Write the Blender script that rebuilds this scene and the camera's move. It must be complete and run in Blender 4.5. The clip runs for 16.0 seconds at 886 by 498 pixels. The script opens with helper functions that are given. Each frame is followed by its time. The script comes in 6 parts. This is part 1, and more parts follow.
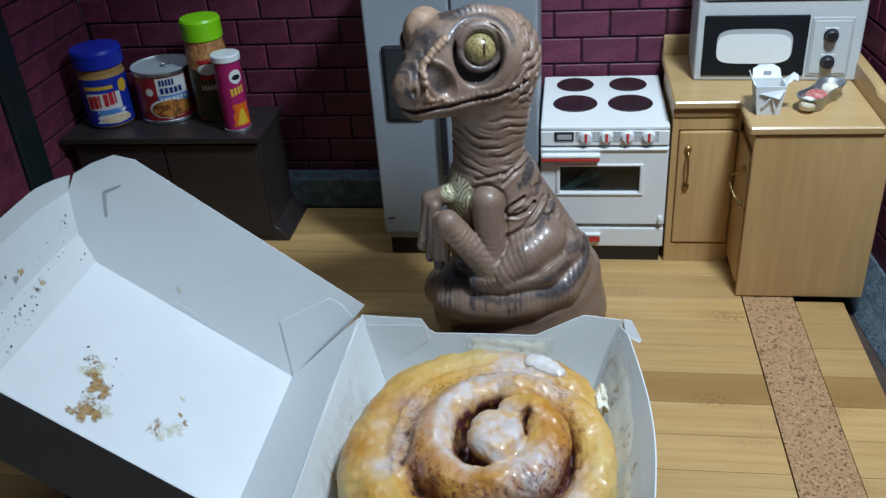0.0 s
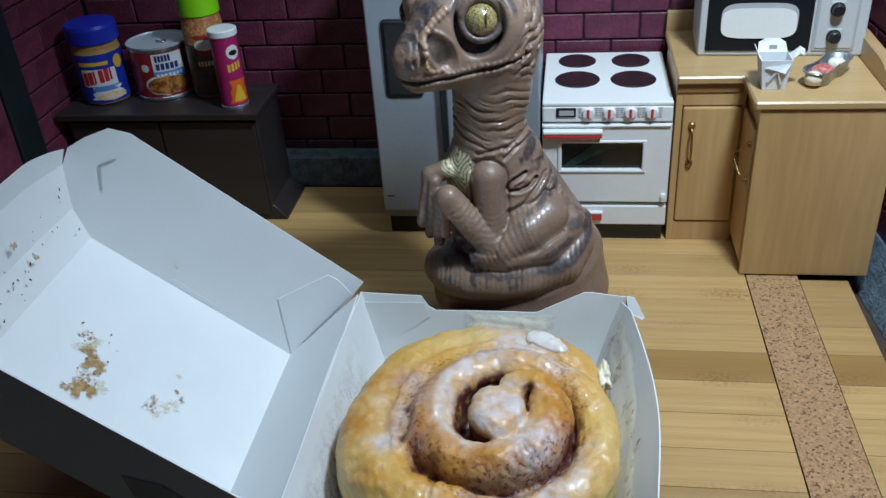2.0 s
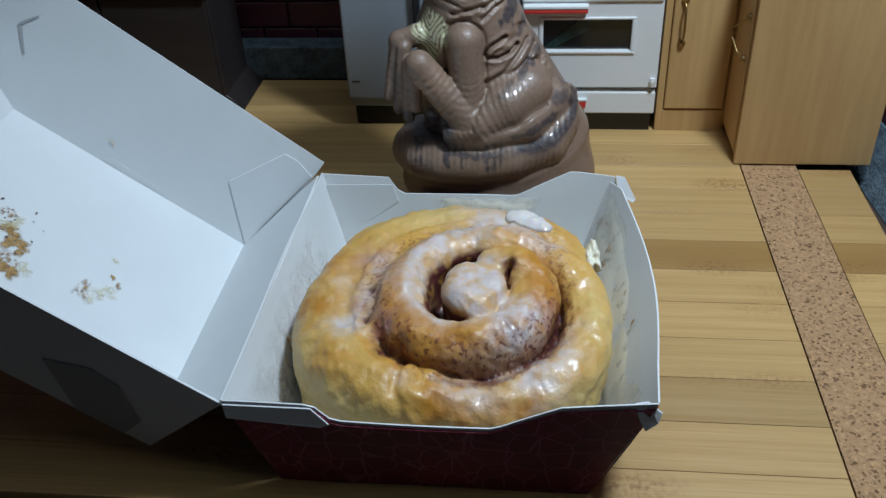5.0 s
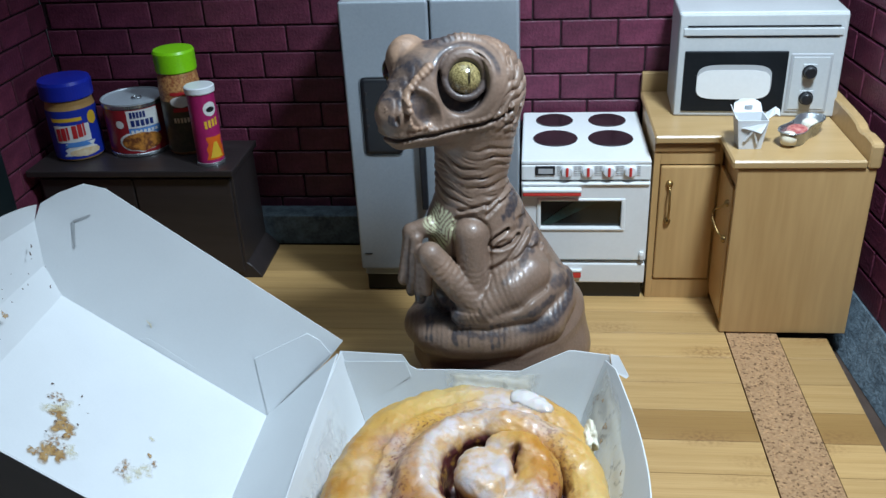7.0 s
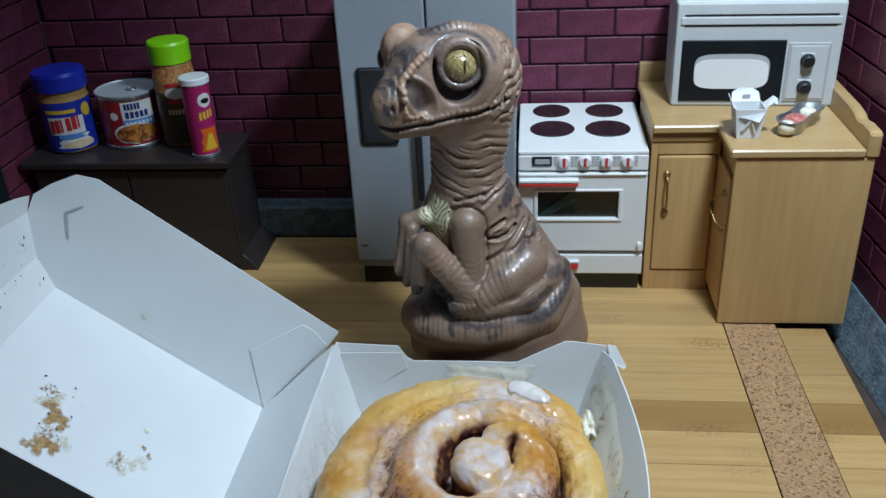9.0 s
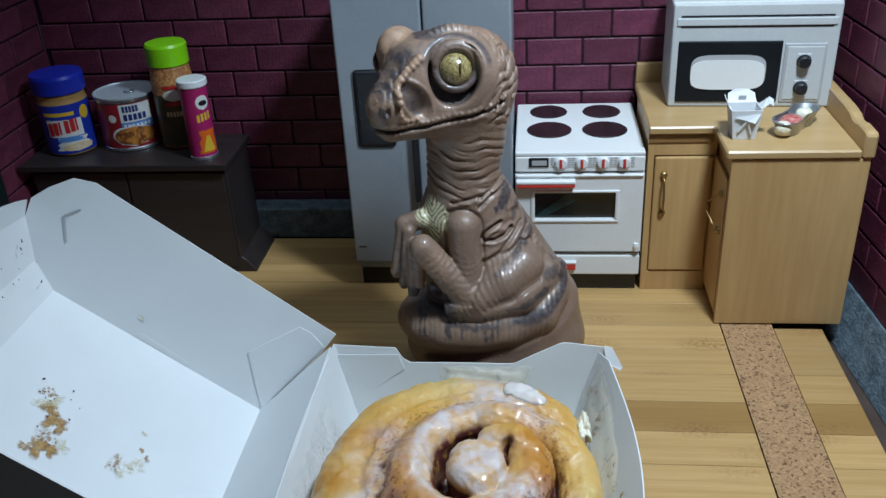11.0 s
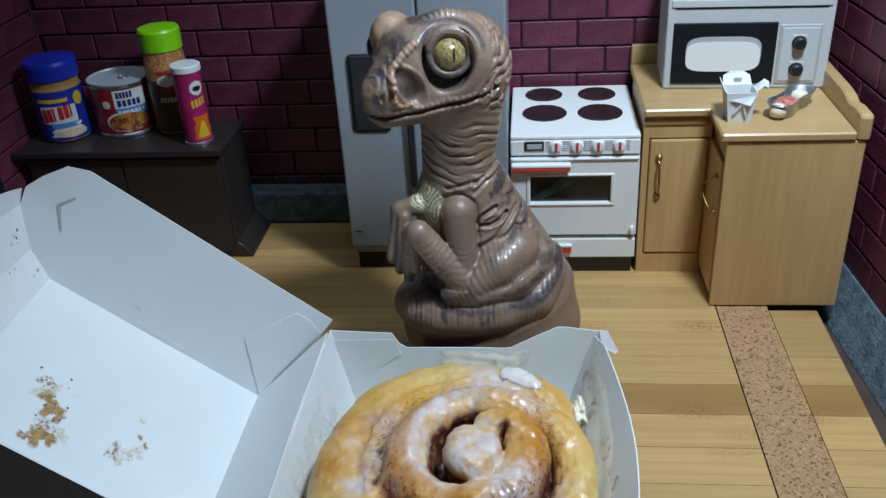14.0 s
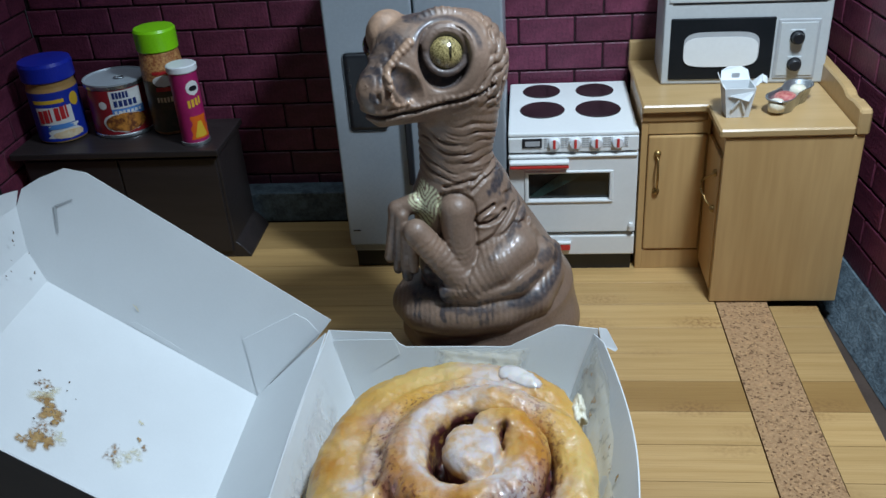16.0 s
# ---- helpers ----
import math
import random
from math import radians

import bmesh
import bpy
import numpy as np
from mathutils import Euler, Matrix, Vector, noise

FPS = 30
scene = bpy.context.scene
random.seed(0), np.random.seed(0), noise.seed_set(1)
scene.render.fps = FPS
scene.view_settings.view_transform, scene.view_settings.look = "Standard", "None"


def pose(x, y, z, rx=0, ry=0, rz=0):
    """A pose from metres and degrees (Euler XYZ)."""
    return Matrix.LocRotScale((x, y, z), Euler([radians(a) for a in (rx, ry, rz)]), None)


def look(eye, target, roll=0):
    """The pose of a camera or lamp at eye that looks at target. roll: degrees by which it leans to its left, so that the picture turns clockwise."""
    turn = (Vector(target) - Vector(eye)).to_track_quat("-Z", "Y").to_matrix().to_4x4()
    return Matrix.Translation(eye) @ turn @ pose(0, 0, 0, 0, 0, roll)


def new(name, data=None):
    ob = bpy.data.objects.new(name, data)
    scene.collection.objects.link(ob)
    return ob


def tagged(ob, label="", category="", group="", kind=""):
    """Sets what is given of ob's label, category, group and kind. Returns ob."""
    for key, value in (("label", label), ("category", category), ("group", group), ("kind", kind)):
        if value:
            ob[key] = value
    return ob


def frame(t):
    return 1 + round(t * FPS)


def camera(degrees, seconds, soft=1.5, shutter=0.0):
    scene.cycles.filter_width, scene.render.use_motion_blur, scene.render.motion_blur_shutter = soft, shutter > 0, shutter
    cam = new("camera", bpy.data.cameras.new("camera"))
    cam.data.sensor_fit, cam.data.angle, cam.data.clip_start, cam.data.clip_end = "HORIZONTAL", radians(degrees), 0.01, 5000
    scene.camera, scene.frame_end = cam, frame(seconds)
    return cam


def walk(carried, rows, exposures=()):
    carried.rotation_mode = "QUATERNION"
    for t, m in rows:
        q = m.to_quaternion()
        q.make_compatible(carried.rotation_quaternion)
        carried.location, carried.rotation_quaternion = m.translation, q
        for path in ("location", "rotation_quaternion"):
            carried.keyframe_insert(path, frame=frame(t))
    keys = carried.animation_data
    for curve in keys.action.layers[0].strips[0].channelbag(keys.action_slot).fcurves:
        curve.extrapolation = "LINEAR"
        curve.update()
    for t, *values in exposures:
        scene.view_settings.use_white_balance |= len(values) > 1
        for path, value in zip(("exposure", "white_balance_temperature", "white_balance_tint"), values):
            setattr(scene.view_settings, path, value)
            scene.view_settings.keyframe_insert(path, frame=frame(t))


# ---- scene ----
cam = camera(53.08, 16.0, soft=1.5)
# seconds, place in metres, turn in degrees
PATH = [
    (0.0, 0.0368, 0.0279, 0.2475, 59.395, 3.628, 7.307),
    (0.5, 0.0361, 0.0283, 0.2470, 59.389, 3.646, 7.367),
    (1.0, 0.0358, 0.0292, 0.2462, 59.246, 3.623, 7.426),
    (1.5, 0.0355, 0.0289, 0.2459, 58.990, 3.636, 7.440),
    (2.0, 0.0355, 0.0300, 0.2406, 58.594, 3.537, 7.273),
    (2.5, 0.0311, 0.0342, 0.2291, 57.600, 3.205, 6.814),
    (3.0, 0.0311, 0.0401, 0.2118, 55.948, 3.004, 6.788),
    (3.5, 0.0306, 0.0454, 0.1989, 54.710, 2.454, 6.014),
    (3.7, 0.0311, 0.0444, 0.1983, 54.946, 2.485, 5.971),
    (5.8, 0.0296, 0.0466, 0.2036, 55.270, 2.332, 5.571),
    (6.0, 0.0292, 0.0433, 0.2176, 55.915, 2.271, 5.698),
    (6.1, 0.0306, 0.0415, 0.2282, 56.903, 2.525, 5.752),
    (6.2, 0.0302, 0.0397, 0.2372, 58.771, 2.151, 5.904),
    (6.3, 0.0297, 0.0352, 0.2400, 60.407, 2.210, 5.854),
    (6.4, 0.0289, 0.0341, 0.2426, 60.909, 2.014, 5.806),
    (6.5, 0.0297, 0.0305, 0.2407, 62.065, 2.323, 5.654),
    (7.0, 0.0286, 0.0325, 0.2380, 62.355, 2.442, 5.364),
    (7.5, 0.0277, 0.0323, 0.2376, 62.167, 2.509, 5.177),
    (8.0, 0.0291, 0.0315, 0.2368, 62.151, 2.539, 5.205),
    (8.5, 0.0288, 0.0334, 0.2349, 62.238, 2.505, 5.107),
    (9.0, 0.0292, 0.0337, 0.2350, 62.067, 2.548, 5.183),
    (11.5, 0.0317, 0.0337, 0.2370, 61.911, 2.785, 5.226),
    (12.0, 0.0317, 0.0342, 0.2366, 61.775, 2.815, 5.231),
    (12.5, 0.0306, 0.0349, 0.2353, 61.233, 2.798, 5.057),
    (13.0, 0.0322, 0.0353, 0.2362, 60.589, 2.885, 5.066),
    (13.5, 0.0314, 0.0356, 0.2383, 60.549, 3.002, 4.955),
    (14.0, 0.0326, 0.0345, 0.2391, 60.599, 3.077, 4.898),
    (14.5, 0.0329, 0.0355, 0.2403, 60.563, 3.269, 4.807),
    (15.0, 0.0333, 0.0351, 0.2402, 60.523, 3.365, 4.816),
    (15.5, 0.0331, 0.0362, 0.2389, 60.367, 3.465, 4.691),
    (16.0, 0.0332, 0.0362, 0.2394, 60.332, 3.501, 4.658),
]
walk(cam, [(t, pose(x, y, z, a, b, c)) for t, x, y, z, a, b, c in PATH],
     exposures=[(0.0, 0.06), (2.0, 0.03), (2.6, -0.12), (6.1, -0.14), (6.5, 0.28), (7.1, 0.29), (7.6, 0.02), (16.0, -0.02)])

# ---- light: a desk lamp above the front right, a weak ceiling light in the room ----
world = bpy.data.worlds.new("world")
scene.world = world
world.use_nodes = True
world.node_tree.nodes["Background"].inputs[0].default_value = (0.5, 0.65, 0.9, 1)
world.node_tree.nodes["Background"].inputs[1].default_value = 0.03

desk = bpy.data.lights.new("desk_lamp_bulb", "SPOT")
desk.energy, desk.spot_size, desk.spot_blend, desk.shadow_soft_size = 8.2, radians(97), 0.8, 0.03
desk.color = (0.685, 0.845, 1.0)
lamp = new("desk_lamp_light", desk)
lamp.matrix_world = look((0.150, 0.265, 0.41), (0.060, 0.360, 0.0))
room = bpy.data.lights.new("ceiling_light", "AREA")
room.energy, room.size, room.color = 5.2, 1.0, (0.68, 0.86, 1.0)
lamp = new("ceiling_light_panel", room)
lamp.matrix_world = look((0.1, 0.3, 1.65), (0.1, 0.3, 0.0))
scene.view_settings.exposure = 0.0


# ---- materials ----
def mat(name, a, b=None, rough=0.5, metal=0.0, scale=60.0, fine=900.0, bump=0.0, stretch=(1, 1, 1), coat=0.0, vary=0.0, spread=0.15, ior=1.5):
    """A surface between the colours a and b, by noise at two scales; bump is the relief of the fine one, vary the change from piece to piece."""
    m = bpy.data.materials.new(name)
    m.use_nodes = True
    n, ln = m.node_tree.nodes, m.node_tree.links
    p = n["Principled BSDF"]
    b = b or tuple(0.75 * c for c in a)
    tc, mp = n.new("ShaderNodeTexCoord"), n.new("ShaderNodeMapping")
    mp.inputs["Scale"].default_value = stretch
    ln.new(tc.outputs["Object"], mp.inputs[0])
    big, small = n.new("ShaderNodeTexNoise"), n.new("ShaderNodeTexNoise")
    big.inputs["Scale"].default_value, small.inputs["Scale"].default_value = scale, fine
    big.inputs["Detail"].default_value, small.inputs["Detail"].default_value = 4, 3
    for t in (big, small):
        ln.new(mp.outputs[0], t.inputs[0])
    mix = n.new("ShaderNodeMix")
    mix.data_type = "FLOAT"
    mix.inputs[0].default_value = 0.35
    ln.new(big.outputs[0], mix.inputs[2])
    ln.new(small.outputs[0], mix.inputs[3])
    ramp = n.new("ShaderNodeValToRGB")
    ramp.color_ramp.elements[0].position, ramp.color_ramp.elements[1].position = 0.5 - spread, 0.5 + spread
    ramp.color_ramp.elements[0].color, ramp.color_ramp.elements[1].color = (*b, 1), (*a, 1)
    ln.new(mix.outputs[0], ramp.inputs[0])
    out = ramp.outputs[0]
    if vary:
        info, hsv, k = n.new("ShaderNodeObjectInfo"), n.new("ShaderNodeHueSaturation"), n.new("ShaderNodeMapRange")
        k.inputs["To Min"].default_value, k.inputs["To Max"].default_value = 1 - vary, 1 + vary
        ln.new(info.outputs["Random"], k.inputs[0])
        ln.new(k.outputs[0], hsv.inputs["Value"])
        ln.new(out, hsv.inputs["Color"])
        out = hsv.outputs[0]
    ln.new(out, p.inputs["Base Color"])
    r = n.new("ShaderNodeMapRange")
    r.inputs["To Min"].default_value, r.inputs["To Max"].default_value = max(0.02, rough - 0.08), min(1, rough + 0.08)
    ln.new(big.outputs[0], r.inputs[0])
    ln.new(r.outputs[0], p.inputs["Roughness"])
    p.inputs["Metallic"].default_value, p.inputs["Coat Weight"].default_value, p.inputs["IOR"].default_value = metal, coat, ior
    p.inputs["Coat Roughness"].default_value = 0.12
    if bump:
        bp = n.new("ShaderNodeBump")
        bp.inputs["Strength"].default_value, bp.inputs["Distance"].default_value = 1.0, bump
        ln.new(small.outputs[0], bp.inputs["Height"])
        ln.new(bp.outputs[0], p.inputs["Normal"])
        ln.new(bp.outputs[0], p.inputs["Coat Normal"])
    return m


BRICK = mat("painted_brick", (0.165, 0.034, 0.068), (0.075, 0.016, 0.034), 0.45, scale=110, fine=700, bump=0.0004, vary=0.18)
MORTAR = mat("dark_mortar", (0.03, 0.008, 0.013), (0.015, 0.004, 0.008), 0.8, bump=0.0003)
STONE = mat("blue_grey_stone", (0.140, 0.190, 0.225), (0.055, 0.078, 0.098), 0.75, scale=170, fine=700, bump=0.0008, spread=0.13)
BAMBOO = mat("bamboo", (0.475, 0.296, 0.120), (0.400, 0.240, 0.088), 0.45, scale=220, fine=1300, bump=0.00008, stretch=(0.04, 1.5, 1.5), vary=0.17, spread=0.12)
BAMBOO_DARK = mat("bamboo_dark", (0.335, 0.190, 0.062), (0.270, 0.148, 0.046), 0.45, scale=55, fine=1300, bump=0.00008, stretch=(0.04, 1.5, 1.5), vary=0.05)
CORK = mat("cork", (0.47, 0.285, 0.145), (0.36, 0.20, 0.092), 0.85, scale=700, fine=2600, bump=0.0005, spread=0.15)


def granules(m, scale):
    """Pressed cork: each grain has a tone of its own, a few are dark bark."""
    n, ln = m.node_tree.nodes, m.node_tree.links
    p = n["Principled BSDF"]
    tc, wob, add, v = n.new("ShaderNodeTexCoord"), n.new("ShaderNodeTexNoise"), n.new("ShaderNodeMixRGB"), n.new("ShaderNodeTexVoronoi")
    wob.inputs["Scale"].default_value = 1500
    ln.new(tc.outputs["Object"], wob.inputs[0])
    add.inputs[0].default_value = 0.0012
    ln.new(tc.outputs["Object"], add.inputs[1])
    ln.new(wob.outputs["Color"], add.inputs[2])
    v.inputs["Scale"].default_value = scale
    ln.new(add.outputs[0], v.inputs["Vector"])
    sep, ramp, mul = n.new("ShaderNodeSeparateColor"), n.new("ShaderNodeValToRGB"), n.new("ShaderNodeMixRGB")
    ln.new(v.outputs["Color"], sep.inputs[0])
    e = ramp.color_ramp.elements
    e[0].position, e[0].color = 0.05, (0.34, 0.28, 0.24, 1)
    e[1].position, e[1].color = 1.0, (1.25, 1.22, 1.15, 1)
    for at, c in ((0.13, (0.62, 0.57, 0.52, 1)), (0.22, (0.92, 0.9, 0.88, 1)), (0.8, (1.02, 1.0, 1.0, 1))):
        e.new(at).color = c
    ln.new(sep.outputs[0], ramp.inputs[0])
    mul.blend_type, mul.inputs[0].default_value = "MULTIPLY", 1.0
    ln.new(p.inputs["Base Color"].links[0].from_socket, mul.inputs[1])
    ln.new(ramp.outputs[0], mul.inputs[2])
    ln.new(mul.outputs[0], p.inputs["Base Color"])


granules(CORK, 1150)
TABLETOP = mat("dark_table", (0.075, 0.05, 0.038), (0.05, 0.032, 0.024), 0.5)
ROOM = mat("room_wall", (0.40, 0.41, 0.43), (0.35, 0.36, 0.38), 0.9, scale=3, fine=40)
PINE = mat("pine", (0.57, 0.36, 0.155), (0.46, 0.275, 0.11), 0.38, scale=30, fine=240, bump=0.00005, stretch=(1.6, 1.6, 0.12))
PINE_SHADED = mat("pine_shaded", (0.33, 0.18, 0.07), (0.26, 0.14, 0.05), 0.4, scale=30, fine=240, bump=0.00005, stretch=(0.12, 1.6, 1.6))
PINE_TOP = mat("pine_top", (0.50, 0.33, 0.155), (0.41, 0.26, 0.11), 0.33, scale=30, fine=240, bump=0.00005, stretch=(0.12, 1.6, 1.6))
WHITE = mat("white_enamel", (0.76, 0.77, 0.76), (0.71, 0.72, 0.71), 0.3, scale=30, fine=600)
SILVER = mat("silver_paint", (0.37, 0.41, 0.45), (0.31, 0.35, 0.39), 0.35, metal=0.35, scale=20, fine=900)
OFFWHITE = mat("aged_white_plastic", (0.52, 0.54, 0.54), (0.46, 0.48, 0.48), 0.38, scale=40, fine=700)
TIN_LID = mat("pale_tin", (0.50, 0.55, 0.60), (0.40, 0.45, 0.50), 0.4, metal=0.2)
GREY = mat("grey_plastic", (0.42, 0.43, 0.44), (0.37, 0.38, 0.39), 0.4)
BLACK = mat("black_plastic", (0.016, 0.017, 0.020), (0.010, 0.011, 0.014), 0.3)
DOOR_BLACK = mat("black_door", (0.010, 0.012, 0.015), (0.006, 0.008, 0.010), 0.45, ior=1.3)
GREEN_BLACK = mat("green_black_paint", (0.012, 0.022, 0.026), (0.007, 0.014, 0.017), 0.4)
BURNER = mat("burner_print", (0.03, 0.014, 0.018), (0.014, 0.007, 0.009), 0.22)
GLASSY = mat("dark_oven_glass", (0.010, 0.014, 0.013), (0.006, 0.008, 0.008), 0.12)
OVEN_REFLECTION = mat("dim_green_reflection", (0.022, 0.045, 0.038), (0.012, 0.024, 0.022), 0.2, scale=120, fine=600)
RED = mat("red_plastic", (0.62, 0.045, 0.035), (0.5, 0.03, 0.03), 0.35)
BRASS = mat("antique_brass", (0.45, 0.30, 0.12), (0.28, 0.18, 0.07), 0.35, metal=0.9)
DARKWOOD = mat("dark_stained_wood", (0.030, 0.023, 0.023), (0.019, 0.015, 0.015), 0.42, scale=40, fine=300, bump=0.0001, stretch=(0.2, 1.5, 1.5))
CARD = mat("white_card", (0.66, 0.68, 0.69), (0.63, 0.65, 0.66), 0.55, scale=50, fine=1200, bump=0.00002)
CARD_RED = mat("red_printed_card", (0.24, 0.008, 0.030), (0.11, 0.004, 0.014), 0.5, scale=60, fine=900)
def print_lines(m, colour, scale):
    """Thin pale lines printed over a surface."""
    n, ln = m.node_tree.nodes, m.node_tree.links
    p = n["Principled BSDF"]
    tc, v, rg, mix = n.new("ShaderNodeTexCoord"), n.new("ShaderNodeTexVoronoi"), n.new("ShaderNodeMapRange"), n.new("ShaderNodeMix")
    v.feature = "DISTANCE_TO_EDGE"
    v.inputs["Scale"].default_value = scale
    ln.new(tc.outputs["Object"], v.inputs["Vector"])
    rg.inputs["From Min"].default_value, rg.inputs["From Max"].default_value = 0.015, 0.035
    rg.inputs["To Min"].default_value, rg.inputs["To Max"].default_value = 0.7, 0.0
    ln.new(v.outputs["Distance"], rg.inputs[0])
    mix.data_type = "RGBA"
    ln.new(rg.outputs[0], mix.inputs[0])
    ln.new(p.inputs["Base Color"].links[0].from_socket, mix.inputs[6])
    mix.inputs[7].default_value = (*colour, 1)
    ln.new(mix.outputs[2], p.inputs["Base Color"])


def bamboo_nodes(m, colour):
    """The brownish joints of the cane, with their pores, here and there along the strips."""
    n, ln = m.node_tree.nodes, m.node_tree.links
    p = n["Principled BSDF"]
    tc, mp, v, rg, mix, tex, r2, mul = (n.new("ShaderNode" + k) for k in ("TexCoord", "Mapping", "TexVoronoi", "MapRange", "Mix", "TexNoise", "MapRange", "Math"))
    mp.inputs["Scale"].default_value = (19, 51, 1)
    ln.new(tc.outputs["Object"], mp.inputs[0])
    ln.new(mp.outputs[0], v.inputs["Vector"])
    v.inputs["Scale"].default_value = 1.0
    rg.inputs["From Min"].default_value, rg.inputs["From Max"].default_value = 0.08, 0.36
    rg.inputs["To Min"].default_value, rg.inputs["To Max"].default_value = 1.0, 0.0
    ln.new(v.outputs["Distance"], rg.inputs[0])
    tex.inputs["Scale"].default_value = 600
    ln.new(tc.outputs["Object"], tex.inputs[0])
    r2.inputs["From Min"].default_value, r2.inputs["From Max"].default_value = 0.42, 0.68
    r2.inputs["To Min"].default_value = 0.12
    ln.new(tex.outputs[0], r2.inputs[0])
    mul.operation = "MULTIPLY"
    ln.new(rg.outputs[0], mul.inputs[0])
    ln.new(r2.outputs[0], mul.inputs[1])
    mix.data_type = "RGBA"
    ln.new(mul.outputs[0], mix.inputs[0])
    ln.new(p.inputs["Base Color"].links[0].from_socket, mix.inputs[6])
    mix.inputs[7].default_value = (*colour, 1)
    # fine dark fibres
    m2, t2, r3, mix2 = (n.new("ShaderNode" + k) for k in ("Mapping", "TexNoise", "MapRange", "Mix"))
    m2.inputs["Scale"].default_value = (12, 1500, 1500)
    ln.new(tc.outputs["Object"], m2.inputs[0])
    ln.new(m2.outputs[0], t2.inputs[0])
    t2.inputs["Scale"].default_value, t2.inputs["Detail"].default_value = 1.0, 2
    r3.inputs["From Min"].default_value, r3.inputs["From Max"].default_value = 0.54, 0.64
    r3.inputs["To Max"].default_value = 0.24
    ln.new(t2.outputs[0], r3.inputs[0])
    mix2.data_type = "RGBA"
    ln.new(r3.outputs[0], mix2.inputs[0])
    ln.new(mix.outputs[2], mix2.inputs[6])
    mix2.inputs[7].default_value = (*colour, 1)
    ln.new(mix2.outputs[2], p.inputs["Base Color"])


bamboo_nodes(BAMBOO, (0.26, 0.13, 0.045))
bamboo_nodes(BAMBOO_DARK, (0.20, 0.09, 0.03))
print_lines(CARD_RED, (0.36, 0.10, 0.15), 140)
SKIN_BROWN = (0.245, 0.160, 0.114)


def layered(name, base, layers, rough, scale, bump, coat, cells=0.0, sss=0.0, second=None, spread=0.15, fine=900):
    """A base surface with further colours laid over it where an attribute of the mesh says so: layers of (attribute, colour, speckle)."""
    m = mat(name, base, second or tuple(0.72 * c for c in base), rough, scale=scale, fine=fine, bump=bump, coat=coat, spread=spread)
    n, ln = m.node_tree.nodes, m.node_tree.links
    p = n["Principled BSDF"]
    col = p.inputs["Base Color"].links[0].from_socket
    tc = n.new("ShaderNodeTexCoord")
    for attr, colour, speckle, *span in layers:
        low, high, least, most = span[0] if span else (0.35, 0.62, 0.72, 1.12)
        a, mul, mix, tex = n.new("ShaderNodeAttribute"), n.new("ShaderNodeMath"), n.new("ShaderNodeMix"), n.new("ShaderNodeTexNoise")
        a.attribute_name = attr
        tex.inputs["Scale"].default_value, tex.inputs["Detail"].default_value = speckle, 5
        ln.new(tc.outputs["Object"], tex.inputs[0])
        rng = n.new("ShaderNodeMapRange")
        rng.inputs["From Min"].default_value, rng.inputs["From Max"].default_value = low, high
        rng.inputs["To Min"].default_value, rng.inputs["To Max"].default_value = least, most
        ln.new(tex.outputs[0], rng.inputs[0])
        mul.operation, mul.use_clamp = "MULTIPLY", True
        ln.new(a.outputs["Fac"], mul.inputs[0])
        ln.new(rng.outputs[0], mul.inputs[1])
        mix.data_type = "RGBA"
        ln.new(mul.outputs[0], mix.inputs[0])
        ln.new(col, mix.inputs[6])
        mix.inputs[7].default_value = (*colour, 1)
        col = mix.outputs[2]
    ln.new(col, p.inputs["Base Color"])
    if cells:
        v, bp = n.new("ShaderNodeTexVoronoi"), n.new("ShaderNodeBump")
        v.inputs["Scale"].default_value = cells
        ln.new(tc.outputs["Object"], v.inputs["Vector"])
        bp.inputs["Strength"].default_value, bp.inputs["Distance"].default_value, bp.invert = 0.25, 0.0003, True
        ln.new(v.outputs["Distance"], bp.inputs["Height"])
        ln.new(p.inputs["Normal"].links[0].from_socket, bp.inputs["Normal"])
        ln.new(bp.outputs[0], p.inputs["Normal"])
    if sss:
        p.inputs["Subsurface Weight"].default_value, p.inputs["Subsurface Scale"].default_value = sss, 0.004
        p.inputs["Subsurface Radius"].default_value = (1.0, 0.5, 0.2)
    return m


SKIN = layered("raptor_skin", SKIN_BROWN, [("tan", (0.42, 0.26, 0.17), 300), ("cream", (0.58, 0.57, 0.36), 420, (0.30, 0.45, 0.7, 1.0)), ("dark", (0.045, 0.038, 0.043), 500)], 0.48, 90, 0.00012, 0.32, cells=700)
SKIN.node_tree.nodes["Principled BSDF"].inputs["Coat Roughness"].default_value = 0.07
DOUGH = layered("dough", (0.60, 0.325, 0.050), [("pale", (0.64, 0.46, 0.17), 150), ("bake", (0.45, 0.180, 0.008), 130, (0.36, 0.58, 0.35, 1.3)), ("tint", (0.34, 0.15, 0.12), 260, (0.36, 0.60, 0.2, 1.0)), ("glaze", (0.56, 0.47, 0.44), 190, (0.36, 0.58, 0.30, 1.0)),
                                              ("spice_shade", (0.085, 0.018, 0.016), 330, (0.34, 0.54, 0.45, 1.2)), ("speck", (0.15, 0.035, 0.025), 640, (0.53, 0.63, 0.0, 0.9))], 0.50, 60, 0.00045, 0.36, sss=0.2, spread=0.20, second=(0.54, 0.262, 0.030), fine=430)
DOUGH.node_tree.nodes["Principled BSDF"].inputs["Coat Roughness"].default_value = 0.05
ICING = layered("icing", (0.66, 0.57, 0.50), [("depth", (0.70, 0.65, 0.62), 250)], 0.25, 200, 0.00008, 0.6, sss=0.2)
